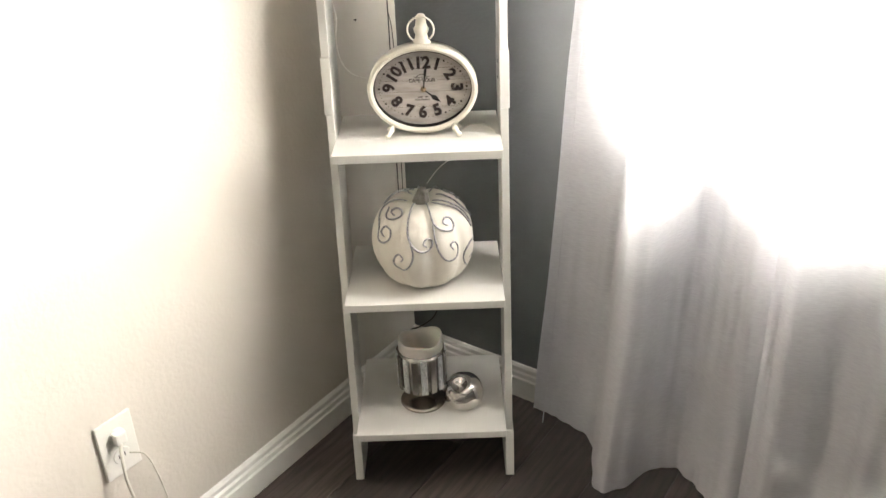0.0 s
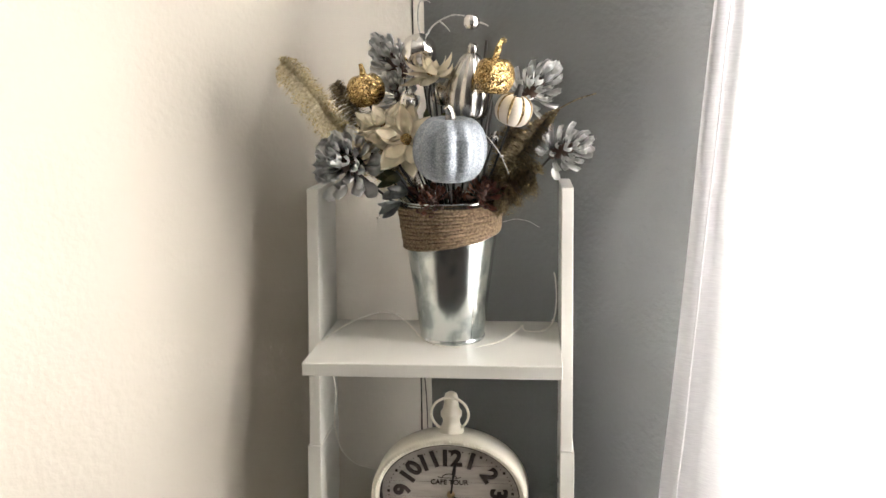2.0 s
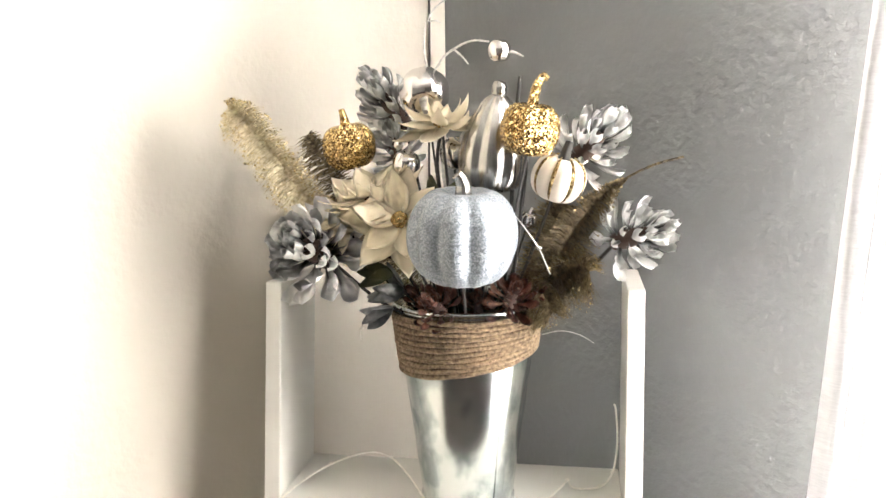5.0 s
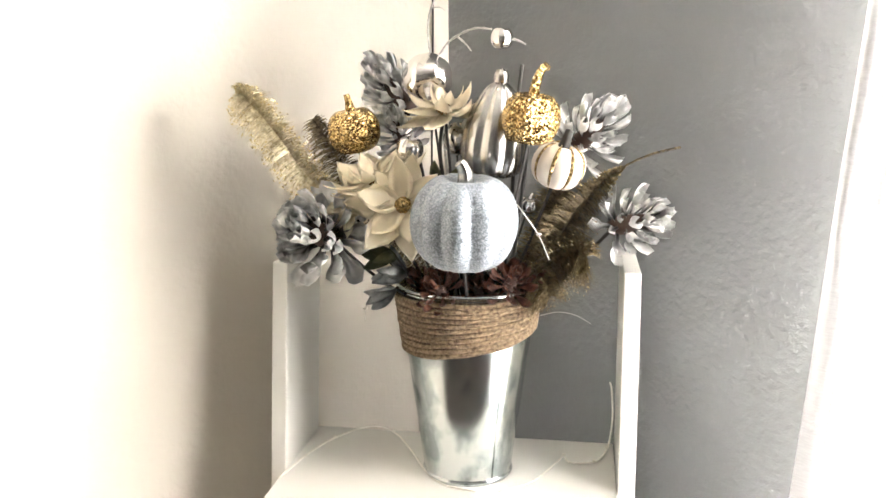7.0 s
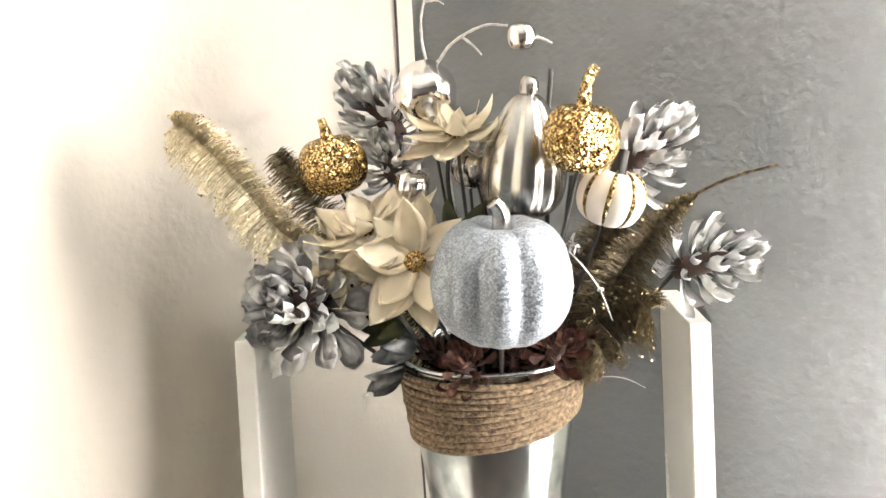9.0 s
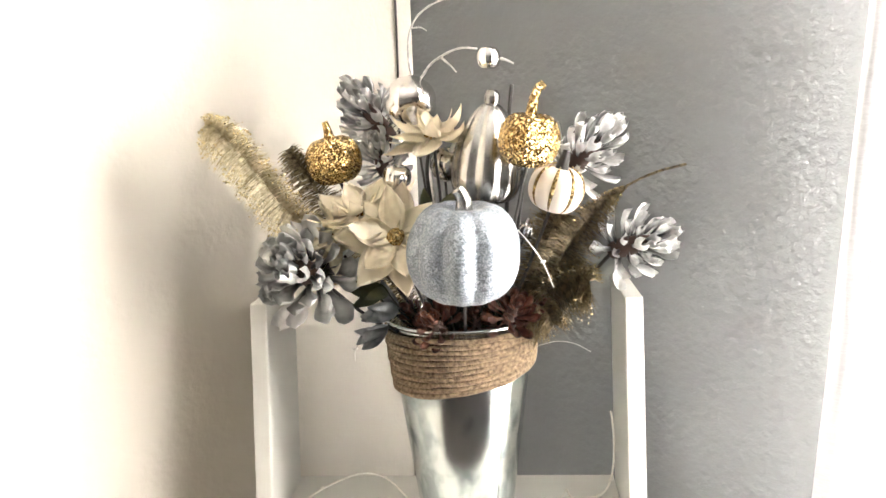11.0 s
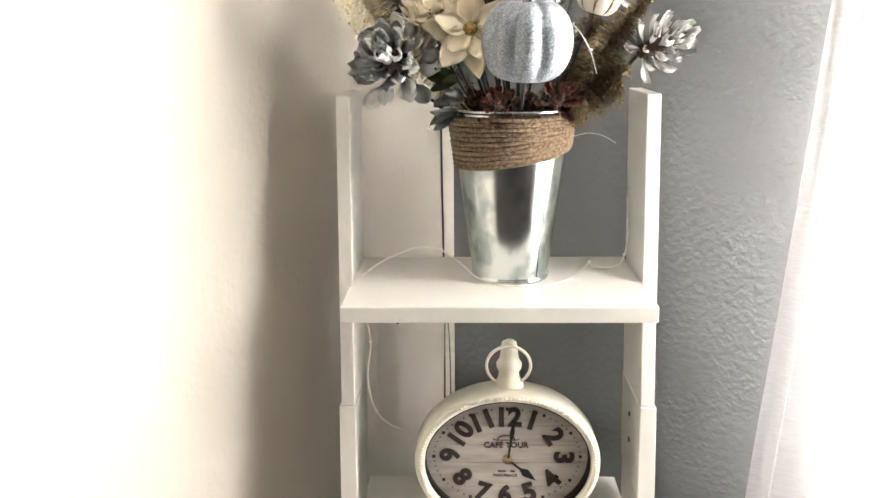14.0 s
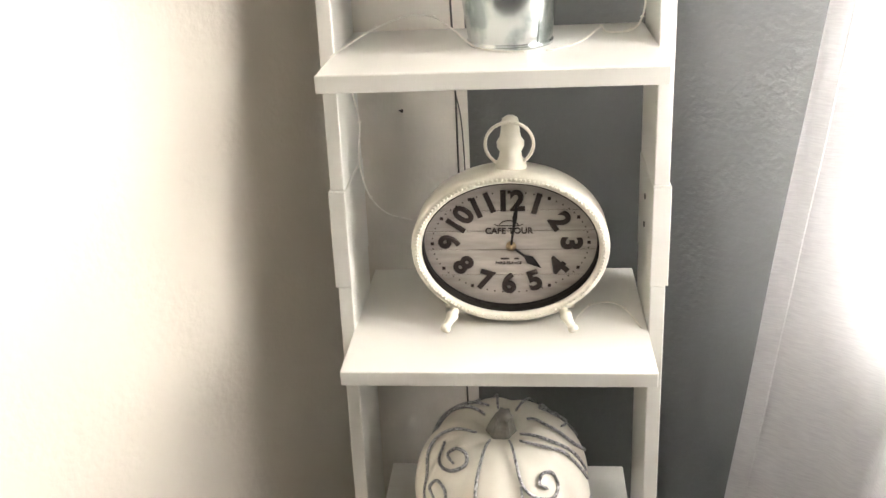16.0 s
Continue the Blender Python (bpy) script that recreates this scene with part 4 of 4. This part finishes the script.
white = pick_pumpkin("white_pumpkin", (0.0975, 1.832, 1.321), (0.28, -0.12, 1), 0.0225, 0.038, 8, 0.10, M_IVORYP, "ivory mini pumpkin with gold glitter stripes",
                     [(0, 0, -0.006), (0.001, 0, 0.003), (0.003, 0, 0.010)], (0.0050, 0.0030), M_STICK, 10)
for k in range(8):
    a = 2 * math.pi * (k + 0.0) / 8
    bm = bmesh.new()
    pts, rad = [], []
    for i in range(15):
        th = math.pi * (0.10 + 0.74 * i / 14)
        rho = math.sin(th) ** 0.72 * (1 - 0.10 * math.sin(th) ** 0.4)
        pts.append((0.0225 * rho * math.cos(a), 0.0225 * rho * math.sin(a), 0.019 + 0.019 * math.cos(th) - 0.001))
        rad.append(0.0006 + 0.0014 * math.sin(math.pi * i / 14))
    tube(bm, pts, rad, 6)
    part("glitter_stripe", bm, M_GOLDLINE, white, "gold glitter stripe", smooth=True)
# tall silver gourd
gourd = empty("silver_gourd", m=aim((0.040, 1.850, 1.308), (0.10, -0.06, 1), 12))
tagged(gourd, "tall ribbed silver gourd on a wire stem", "gourd", "pumpkin picks")
bm = bmesh.new()
prof = [(0.0, 0.0), (0.012, 0.0005), (0.0225, 0.005), (0.0275, 0.015), (0.0285, 0.027), (0.0270, 0.040), (0.0235, 0.053), (0.0180, 0.065), (0.0115, 0.075), (0.0050, 0.0800), (0, 0.0815)]
fine = [(max(0.0, v.x), v.y) for v in smooth_path([(r, z, 0) for r, z in prof], 4)]
rings = []
for r, z in fine:
    rings.append([bm.verts.new((r * (1 - 0.09 * abs(math.cos(4 * a)) ** 4) * math.cos(a), r * (1 - 0.09 * abs(math.cos(4 * a)) ** 4) * math.sin(a), z)) for a in [2 * math.pi * k / 96 for k in range(96)]])
for a, b in zip(rings, rings[1:]):
    for k in range(96):
        bm.faces.new((a[k], a[(k + 1) % 96], b[(k + 1) % 96], b[k]))
bmesh.ops.remove_doubles(bm, verts=bm.verts, dist=1e-6)
bmesh.ops.recalc_face_normals(bm, faces=bm.faces)
part("body", bm, M_GOURD, gourd, smooth=True)
bm = bmesh.new()
lathe(bm, [(0.0045, 0.077), (0.0062, 0.081), (0.0062, 0.086), (0.0045, 0.090), (0, 0.091)], 18)
part("stem", bm, M_GOURD, gourd, smooth=True)
stick(gourd, (0.042, 1.850, 1.303))


def bauble(name, at, R, label, stem, axis=(0, 0, 1), ribs=7, depth=0.05):
    b = empty(name, m=aim(at, axis) @ Matrix.Translation((0, 0, -R * 0.92)))
    tagged(b, label, "ornament", "silver baubles")
    part("body", pumpkin_mesh(R, R * 1.84, ribs, depth, 64, 28, dimple=0.12), M_CHROME, b, smooth=True)
    bm = bmesh.new()
    tube(bm, [(0, 0, R * 1.6), (0.001, 0, R * 1.95), (0.002, 0.0, R * 2.15)], [R * 0.14, R * 0.11, R * 0.1], 8)
    part("stem", bm, M_TWIG, b)
    if stem:
        stick(b, Vector(at) - Vector(axis).normalized() * R * 0.8, 0.0011)
    return b


bauble("silver_bauble", (-0.021, 1.884, 1.390), 0.0225, "shiny silver apple bauble among the cones", True, (0.1, -0.7, -0.5))
bauble("silver_bauble", (-0.030, 1.846, 1.332), 0.0118, "small shiny silver bauble between cream flowers", True, (0.2, -0.2, 1))
bauble("silver_bauble", (0.010, 1.870, 1.340), 0.0150, "dull silver bauble behind the gourd", True, (0.3, -0.3, 1))
bauble("silver_bauble", (0.072, 1.850, 1.285), 0.0080, "tiny silver bauble among the stems", True, (0.2, -0.2, 1))
twig = empty("berry_twig", (-0.010, 1.888, 1.200))
tagged(twig, "silver painted twig with a shiny berry", "twig")
for pts, r in (([(0.01, 1.882, 1.19), (-0.004, 1.892, 1.30), (-0.014, 1.892, 1.395), (-0.008, 1.886, 1.415), (0.004, 1.880, 1.426), (0.022, 1.875, 1.433), (0.037, 1.873, 1.432)], 0.0012),
               ([(-0.013, 1.892, 1.395), (-0.021, 1.892, 1.420), (-0.021, 1.892, 1.445), (-0.012, 1.888, 1.462), (0.006, 1.882, 1.472), (0.024, 1.880, 1.474)], 0.0009),
               ([(0.006, 1.880, 1.427), (0.014, 1.877, 1.420), (0.019, 1.876, 1.414)], 0.0009),
               ([(-0.018, 1.890, 1.452), (-0.010, 1.886, 1.452), (-0.005, 1.884, 1.449)], 0.0006),
               ([(0.006, 1.882, 1.472), (0.010, 1.882, 1.479), (0.016, 1.882, 1.483)], 0.0006),
               ([(0.054, 1.873, 1.424), (0.060, 1.873, 1.422), (0.066, 1.873, 1.419)], 0.0011)):
    bm = bmesh.new()
    path = smooth_path(pts, 6)
    tube(bm, path, [r * (1.2 - 0.6 * i / (len(path) - 1)) * (1 + 0.25 * (i % 3 == 0)) for i in range(len(path))], 6)
    local(twig, part("branch", bm, M_TWIG, twig, smooth=True))
bm = pumpkin_mesh(0.0100, 0.019, 6, 0.05, 48, 20, dimple=0.1)
bmesh.ops.translate(bm, verts=bm.verts, vec=(0.046, 1.873, 1.4155))
local(twig, part("berry", bm, M_CHROME, twig, "shiny silver berry", smooth=True))


# pine cones
def scale_mesh(name, material, length, width, cup=0.3):
    """One spoon-shaped cone scale along +x."""
    bm = bmesh.new()
    nx, ny = 7, 4
    rows = []
    for i in range(nx + 1):
        u = i / nx
        wd = width * (0.26 + 0.33 * u) if u < 0.45 else width * (0.41 + 0.59 * math.sin(math.pi * min(1, (u - 0.45) / 0.55 * 0.62 + 0.12)) ** 1.1) * (1 if u < 0.97 else 0.62)
        row = []
        for j in range(ny + 1):
            v = j / ny * 2 - 1
            z = length * (0.10 * u * u + 0.16 * u ** 4) + cup * width * v * v * u
            row.append(bm.verts.new((length * u, v * wd / 2, z)))
        rows.append(row)
    for a, b in zip(rows, rows[1:]):
        for j in range(ny):
            bm.faces.new((a[j], b[j], b[j + 1], a[j + 1]))
    bmesh.ops.solidify(bm, geom=list(bm.faces), thickness=length * 0.09)
    for f in bm.faces:
        f.smooth = True
    me = bpy.data.meshes.new(name)
    bm.to_mesh(me)
    bm.free()
    me.materials.append(material)
    return me


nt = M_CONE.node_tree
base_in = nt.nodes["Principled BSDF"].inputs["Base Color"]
xyz, root_shade, fade = nt.nodes.new("ShaderNodeSeparateXYZ"), nt.nodes.new("ShaderNodeMapRange"), nt.nodes.new("ShaderNodeMix")
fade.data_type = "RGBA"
root_shade.inputs[1].default_value, root_shade.inputs[2].default_value = 0.05, 0.52    # shade deep between the scales, put into the colour: dark roots, silver tips
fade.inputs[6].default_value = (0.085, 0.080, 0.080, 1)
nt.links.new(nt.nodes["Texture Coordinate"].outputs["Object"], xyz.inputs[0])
nt.links.new(xyz.outputs[0], root_shade.inputs[0])
nt.links.new(root_shade.outputs[0], fade.inputs[0])
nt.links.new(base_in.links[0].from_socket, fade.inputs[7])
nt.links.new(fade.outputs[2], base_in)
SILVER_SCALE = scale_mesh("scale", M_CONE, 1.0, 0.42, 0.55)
BROWN_SCALE = scale_mesh("scale", M_BROWN, 1.0, 0.42, 0.14)


def pine_cone(at, axis, R, L, count, me, label, seed, stem=True, stalk=(0.0, 0.0, 0.0)):
    """A cone with open scales in a spiral; at is its middle."""
    rng = random.Random(seed)
    m = aim(at, axis, rng.uniform(0, 360)) @ Matrix.Translation((0, 0, -L / 2))
    c = empty("pine_cone", m=m)
    tagged(c, label, "pine cone", "pine cones")
    bm = bmesh.new()
    lathe(bm, [(0, 0), (R * 0.20, 0.0), (R * 0.23, L * 0.22), (R * 0.20, L * 0.5), (R * 0.13, L * 0.75), (R * 0.06, L * 0.86), (0, L * 0.9)], 16)
    part("core", bm, M_CONECORE, c, "dark brown core", smooth=True)
    for k in range(count):
        t = (k + 0.5) / count
        z = L * (0.02 + 0.93 * t)
        a = k * 137.5
        lift = -14 + 88 * t + rng.uniform(-12, 12)
        size = R * (0.80 - 0.24 * t) * rng.uniform(0.85, 1.12)
        root = R * 0.22 * math.sin(math.pi * (0.18 + 0.78 * t)) ** 0.8
        shared("scale", me, c, pose(0, 0, z, 0, 0, a + rng.uniform(-10, 10)) @ pose(root, 0, 0, rng.uniform(-18, 18), -lift, 0) @ Matrix.Diagonal((size, size * rng.uniform(0.85, 1.15), size, 1)))
    if stem:
        stick(c, m @ Vector((0, 0, 0.002)), 0.0016)
    return c


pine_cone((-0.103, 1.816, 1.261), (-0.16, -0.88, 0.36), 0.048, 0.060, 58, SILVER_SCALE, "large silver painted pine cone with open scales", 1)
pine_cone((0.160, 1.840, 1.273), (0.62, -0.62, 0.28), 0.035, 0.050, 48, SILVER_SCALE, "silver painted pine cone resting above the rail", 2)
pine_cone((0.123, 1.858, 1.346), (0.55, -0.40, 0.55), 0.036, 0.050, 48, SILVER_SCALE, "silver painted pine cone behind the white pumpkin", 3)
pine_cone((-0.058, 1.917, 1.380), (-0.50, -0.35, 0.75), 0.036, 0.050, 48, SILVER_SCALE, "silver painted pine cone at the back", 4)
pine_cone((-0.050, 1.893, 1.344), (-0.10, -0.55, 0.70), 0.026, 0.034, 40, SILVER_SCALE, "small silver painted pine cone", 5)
for at, axis, r, seed in (((0.000, 1.820, 1.214), (-0.15, -0.8, 0.45), 0.024, 11), ((0.060, 1.826, 1.222), (0.3, -0.7, 0.6), 0.024, 12),
                          ((0.031, 1.836, 1.212), (0.0, -0.7, 0.7), 0.019, 13), ((0.076, 1.850, 1.217), (0.6, -0.5, 0.6), 0.018, 14), ((-0.018, 1.845, 1.214), (-0.5, -0.5, 0.7), 0.018, 15)):
    pine_cone(at, axis, r, 0.026, 34, BROWN_SCALE, "small brown pine cone on the bucket rim", seed)


# cream silk flowers
def petal_mesh(width, curl):
    bm = bmesh.new()
    rows = []
    for i in range(9):
        u = i / 8
        wd = width * max(0.012, math.sin(math.pi * (0.08 + 0.92 * u ** 0.9)))
        rows.append([bm.verts.new((u, v * wd / 2, curl * u * u - 0.10 * math.sin(math.pi * u) + 0.10 * v * v * (1 - u) + 0.02 * math.sin(u * 9 + v * 3))) for v in (-1, -0.5, 0, 0.5, 1)])
    for a, b in zip(rows, rows[1:]):
        for j in range(4):
            bm.faces.new((a[j], b[j], b[j + 1], a[j + 1]))
    bmesh.ops.solidify(bm, geom=list(bm.faces), thickness=0.012)
    for f in bm.faces:
        f.smooth = True
    me = bpy.data.meshes.new("petal")
    bm.to_mesh(me)
    bm.free()
    me.materials.append(M_PETAL)
    return me


PETALS = [petal_mesh(0.54, 0.16), petal_mesh(0.48, 0.34), petal_mesh(0.58, -0.05)]


def flower(at, axis, size, seed, label, spin=0.0, layers=((8, 0, 1.0), (7, 20, 0.88), (4, 46, 0.55))):
    rng = random.Random(seed)
    m = aim(at, axis, spin)
    f = empty("silk_flower", m=m)
    tagged(f, label, "flower", "cream flowers")
    for layer, (n, lift, s) in enumerate(layers):
        for k in range(n):
            a = 360 * k / n + layer * 24 + rng.uniform(-9, 9)
            sz = size * s * rng.uniform(0.85, 1.12)
            shared("petal", PETALS[rng.randrange(3)], f, pose(0, 0, 0.001 * layer, 0, 0, a) @ pose(size * 0.06, 0, 0, rng.uniform(-16, 16), -(lift + rng.uniform(-10, 10)), 0) @ Matrix.Diagonal((sz, sz, sz, 1)))
    bm = bmesh.new()
    bmesh.ops.create_icosphere(bm, subdivisions=2, radius=0.0075)
    for v in bm.verts:
        v.co *= 1 + 0.16 * noise.noise(v.co * 900)
        v.co.z = v.co.z * 0.7 + 0.003
    part("heart", bm, M_GOLD, f, "gold glitter heart")
    stick(f, m @ Vector((0, 0, -0.001)), 0.0012)


flower((-0.028, 1.806, 1.288), (0.15, -0.86, 0.25), 0.043, 21, "cream silk flower with a gold heart", spin=20, layers=((7, 4, 1.0), (6, 22, 0.85)))
flower((-0.060, 1.832, 1.303), (-0.28, -0.42, 0.85), 0.046, 22, "cream silk flower with many petals")
flower((0.000, 1.850, 1.362), (0.0, -0.20, 1.0), 0.040, 23, "cream silk flower opening upwards", spin=40)
flower((-0.084, 1.835, 1.282), (-0.6, -0.5, 0.3), 0.030, 24, "cream silk flower half hidden by a cone")


# tinsel ferns
def fern(pts, length, material, label, seed, droop=0.0, count=150, taper=0.3, thick=0.0004, flat=1.0, sequins=40, bare=0.0, sweep=(0.15, 0.45)):
    rng = random.Random(seed)
    flake = 0.0015 if material is M_FERN else 0.0010
    f = empty("tinsel_fern", pts[-1])
    tagged(f, label, "fern", "glitter ferns")
    path = smooth_path(pts, 30)
    bm = bmesh.new()
    tube(bm, path, [0.00022 + 0.0009 * i / len(path) for i in range(len(path))], 6)
    local(f, part("spine", bm, material, f))
    bm = bmesh.new()
    sq = bmesh.new()
    n = len(path)
    for k in range(count):
        t = (k + rng.random()) / count
        i = min(n - 2, int(t * (n - 1)))
        p = path[i].lerp(path[i + 1], t * (n - 1) - i)
        d = (path[i] - path[i + 1]).normalized()
        view = Vector((0.05, -1, 0.15)).normalized()
        side = d.cross(view).normalized()
        nor = side.cross(d)
        ln = length * (taper + (1 - taper) * max(0.0, min(1, (t - bare) * (2.4 if bare else 4.0)))) * (1 if t < 0.85 else 0.8) * rng.uniform(0.75, 1.1)
        for sgn in (-1, 1):
            ang = rng.uniform(-0.9, 0.9) * flat
            out = (side * sgn * math.cos(ang) + nor * math.sin(ang) + d * rng.uniform(*sweep)).normalized()
            q = [p, p + out * ln * 0.5 + Vector((0, 0, -droop * ln * 0.2)), p + out * ln + Vector((0, 0, -droop * ln))]
            w = out.cross(nor).normalized() * thick
            w2 = nor * thick
            a = [bm.verts.new(q[0] + w), bm.verts.new(q[0] - w + w2), bm.verts.new(q[0] - w2)]
            b = [bm.verts.new(q[1] + w), bm.verts.new(q[1] - w + w2), bm.verts.new(q[1] - w2)]
            c = bm.verts.new(q[2])
            for e in range(3):
                g = (e + 1) % 3
                bm.faces.new((a[e], a[g], b[g], b[e]))
                bm.faces.new((b[e], b[g], c))
            if t > bare and rng.random() < sequins / (2 * count):
                o = q[1].lerp(q[2], rng.random())
                e1 = Vector((rng.uniform(-1, 1), rng.uniform(-1, 1), rng.uniform(-1, 1))).normalized() * flake
                e2 = e1.cross(Vector((rng.uniform(-1, 1), rng.uniform(-1, 1), rng.uniform(-1, 1)))).normalized() * flake
                vs = [sq.verts.new(o + e1), sq.verts.new(o + e2), sq.verts.new(o - e1), sq.verts.new(o - e2), sq.verts.new(o + e1.cross(e2).normalized() * 0.0004)]
                for x, y in ((0, 1), (1, 2), (2, 3), (3, 0)):
                    sq.faces.new((vs[x], vs[y], vs[4]))
    nd = local(f, part("needles", bm, material, f))
    nd["kind"] = "stuff"
    if sequins:
        local(f, part("sequin_glitter", sq, M_SEQUIN if material is M_FERN else M_SPARK, f, "gold sequins"))["kind"] = "stuff"
    else:
        sq.free()


fern([(-0.186, 1.848, 1.379), (-0.176, 1.847, 1.374), (-0.150, 1.852, 1.341), (-0.126, 1.860, 1.304), (-0.088, 1.872, 1.268), (-0.010, 1.880, 1.187)],
     0.0235, M_FERN, "bright gold tinsel fern reaching sideways", 31, 0.3, 1150, 0.45, thick=0.00030, sequins=900, sweep=(-0.05, 0.2))
fern([(-0.128, 1.885, 1.355), (-0.112, 1.886, 1.330), (-0.088, 1.886, 1.290), (-0.050, 1.884, 1.245), (0.0, 1.880, 1.187)],
     0.024, M_FERN2, "bronze tinsel fern behind the flowers", 32, 0.3, 320, 0.5, sequins=120)
fern([(0.190, 1.8, 1.338), (0.171, 1.812, 1.332), (0.152, 1.824, 1.322), (0.133, 1.834, 1.307), (0.111, 1.842, 1.28), (0.088, 1.852, 1.242), (0.045, 1.876, 1.187)],
     0.031, M_FERN2, "bronze tinsel fern with a long thin tip", 33, 0.25, 950, 0.04, thick=0.00034, sequins=420, bare=0.36)
fern([(0.093, 1.838, 1.209), (0.087, 1.84, 1.22), (0.077, 1.846, 1.226), (0.045, 1.876, 1.187)],
     0.022, M_FERN2, "bronze tinsel fern drooping over the rim", 34, 0.6, 300, 0.6, thick=0.00034, sequins=160)
fern([(0.122, 1.838, 1.244), (0.114, 1.842, 1.247), (0.097, 1.848, 1.239), (0.079, 1.858, 1.219), (0.045, 1.876, 1.187)],
     0.028, M_FERN2, "bronze tinsel fern beside the silver pumpkin", 35, 0.4, 620, 0.5, thick=0.00034, sequins=420)
fern([(0.103, 1.856, 1.297), (0.095, 1.857, 1.285), (0.085, 1.86, 1.258), (0.076, 1.866, 1.225), (0.045, 1.876, 1.187)],
     0.027, M_FERN2, "bronze tinsel fern filling beside the pumpkin", 36, 0.2, 480, 0.6, thick=0.00034, sequins=220)


# leaves and threads
def leaf_spray(at, toward, size, material, label, seed, count=4):
    rng = random.Random(seed)
    s = empty("leaf_spray", at)
    tagged(s, label, "leaves")
    for k in range(count):
        d = (Vector(toward) + Vector((rng.uniform(-0.6, 0.6), rng.uniform(-0.5, 0.3), rng.uniform(-0.6, 0.6)))).normalized()
        bm = bmesh.new()
        rows = []
        w = d.cross(Vector((rng.uniform(-0.4, 0.4), -1, rng.uniform(-0.3, 0.6)))).normalized()
        nn = w.cross(d)
        for i in range(8):
            u = i / 7
            wd = size * 0.36 * math.sin(math.pi * min(1, u * 0.93 + 0.05)) ** 0.8
            p = Vector(at) + d * size * u + nn * size * 0.12 * math.sin(u * 3)
            rows.append([bm.verts.new(p + w * wd * v / 2 + nn * abs(v) * wd * 0.18) for v in (-1, 0, 1)])
        for a, b in zip(rows, rows[1:]):
            for j in range(2):
                bm.faces.new((a[j], b[j], b[j + 1], a[j + 1]))
        bmesh.ops.solidify(bm, geom=list(bm.faces), thickness=0.0005)
        local(s, part("leaf", bm, material, s, smooth=True))
    stick(s, at, 0.0010, material=M_STICK)


leaf_spray((-0.034, 1.846, 1.222), (-0.6, -0.3, 0.25), 0.032, M_GREYLEAF, "dark grey metallic leaves beside the rim", 41, 5)
leaf_spray((-0.042, 1.838, 1.210), (-0.9, -0.2, -0.1), 0.030, M_GREYLEAF, "silver grey leaves hanging over the rim", 42, 4)
leaf_spray((-0.040, 1.830, 1.240), (-0.6, -0.3, 0.0), 0.030, M_LEAF, "dark green leaves under the cream flower", 43, 5)
leaf_spray((0.000, 1.850, 1.290), (-0.2, -0.2, 0.8), 0.034, M_LEAF, "dark green leaves among the wire stems", 44, 4)
leaf_spray((0.055, 1.850, 1.250), (0.3, -0.2, 0.7), 0.030, M_GREYLEAF, "dark metallic leaves behind the pumpkin", 45, 4)
leaf_spray((-0.02, 1.856, 1.255), (-0.3, -0.2, 0.7), 0.036, M_GREYLEAF, "dark metallic leaves below the flowers", 46, 5)
for pts in ([(0.004, 1.860, 1.200), (0.0, 1.868, 1.27), (-0.008, 1.872, 1.33), (-0.002, 1.874, 1.37)], [(0.022, 1.862, 1.200), (0.020, 1.866, 1.28), (0.012, 1.866, 1.335)], [(0.055, 1.850, 1.200), (0.064, 1.842, 1.27), (0.072, 1.826, 1.335)], [(0.048, 1.850, 1.200), (0.056, 1.852, 1.27), (0.06, 1.86, 1.36), (0.064, 1.862, 1.402)]):
    cable("wire_stalk", pts, 0.0017, M_STICK, "black wire stalk standing in the bucket", "wire")
cable("string_light_wire", [(0.066, 1.792, 1.293), (0.074, 1.786, 1.284), (0.084, 1.792, 1.268), (0.092, 1.802, 1.247)], 0.0005, M_TWIG, "fine pale wire beside the silver pumpkin", "wire", (2,))
cable("string_light_wire", [(-0.050, 1.842, 1.206), (-0.062, 1.838, 1.200), (-0.070, 1.838, 1.190), (-0.071, 1.840, 1.180)], 0.0005, M_WIRE, "fine pale wire hanging from the leaves", "wire", (2,))
cable("string_light_wire", [(0.082, 1.885, 1.178), (0.098, 1.888, 1.181), (0.114, 1.890, 1.178), (0.128, 1.892, 1.170)], 0.0004, M_TWIG, "fine pale wire end beside the bucket", "wire")

# ---- floor planks ----
PLANK_M = wall_frame(LEFT_DIR, LEFT_IN)
rng = random.Random(7)
plank_meshes = {}
W_PLANK, L_PLANK = 0.150, 1.22
for row in range(0, 23):
    y = -row * W_PLANK
    first = -0.05 + 0.044 * row * W_PLANK
    x = -2.6 + (row * 0.41) % L_PLANK
    while x < 3.42:
        lo, hi = max(x, first), min(x + L_PLANK, 3.44)
        if hi - lo > 0.02:
            long = round(hi - lo, 3)
            if long not in plank_meshes:
                bm = bmesh.new()
                box(bm, (0.0006, -W_PLANK + 0.0006, -0.004), (long - 0.0006, -0.0006, 0.0))
                bevel(bm, 0.0008, 1)
                me = bpy.data.meshes.new("plank")
                bm.to_mesh(me)
                bm.free()
                me.materials.append(M_PLANK)
                plank_meshes[long] = me
            ob = new("plank", plank_meshes[long])
            ob.parent = floor
            ob.matrix_local = PLANK_M @ Matrix.Translation((lo, y, 0))
        x += L_PLANK
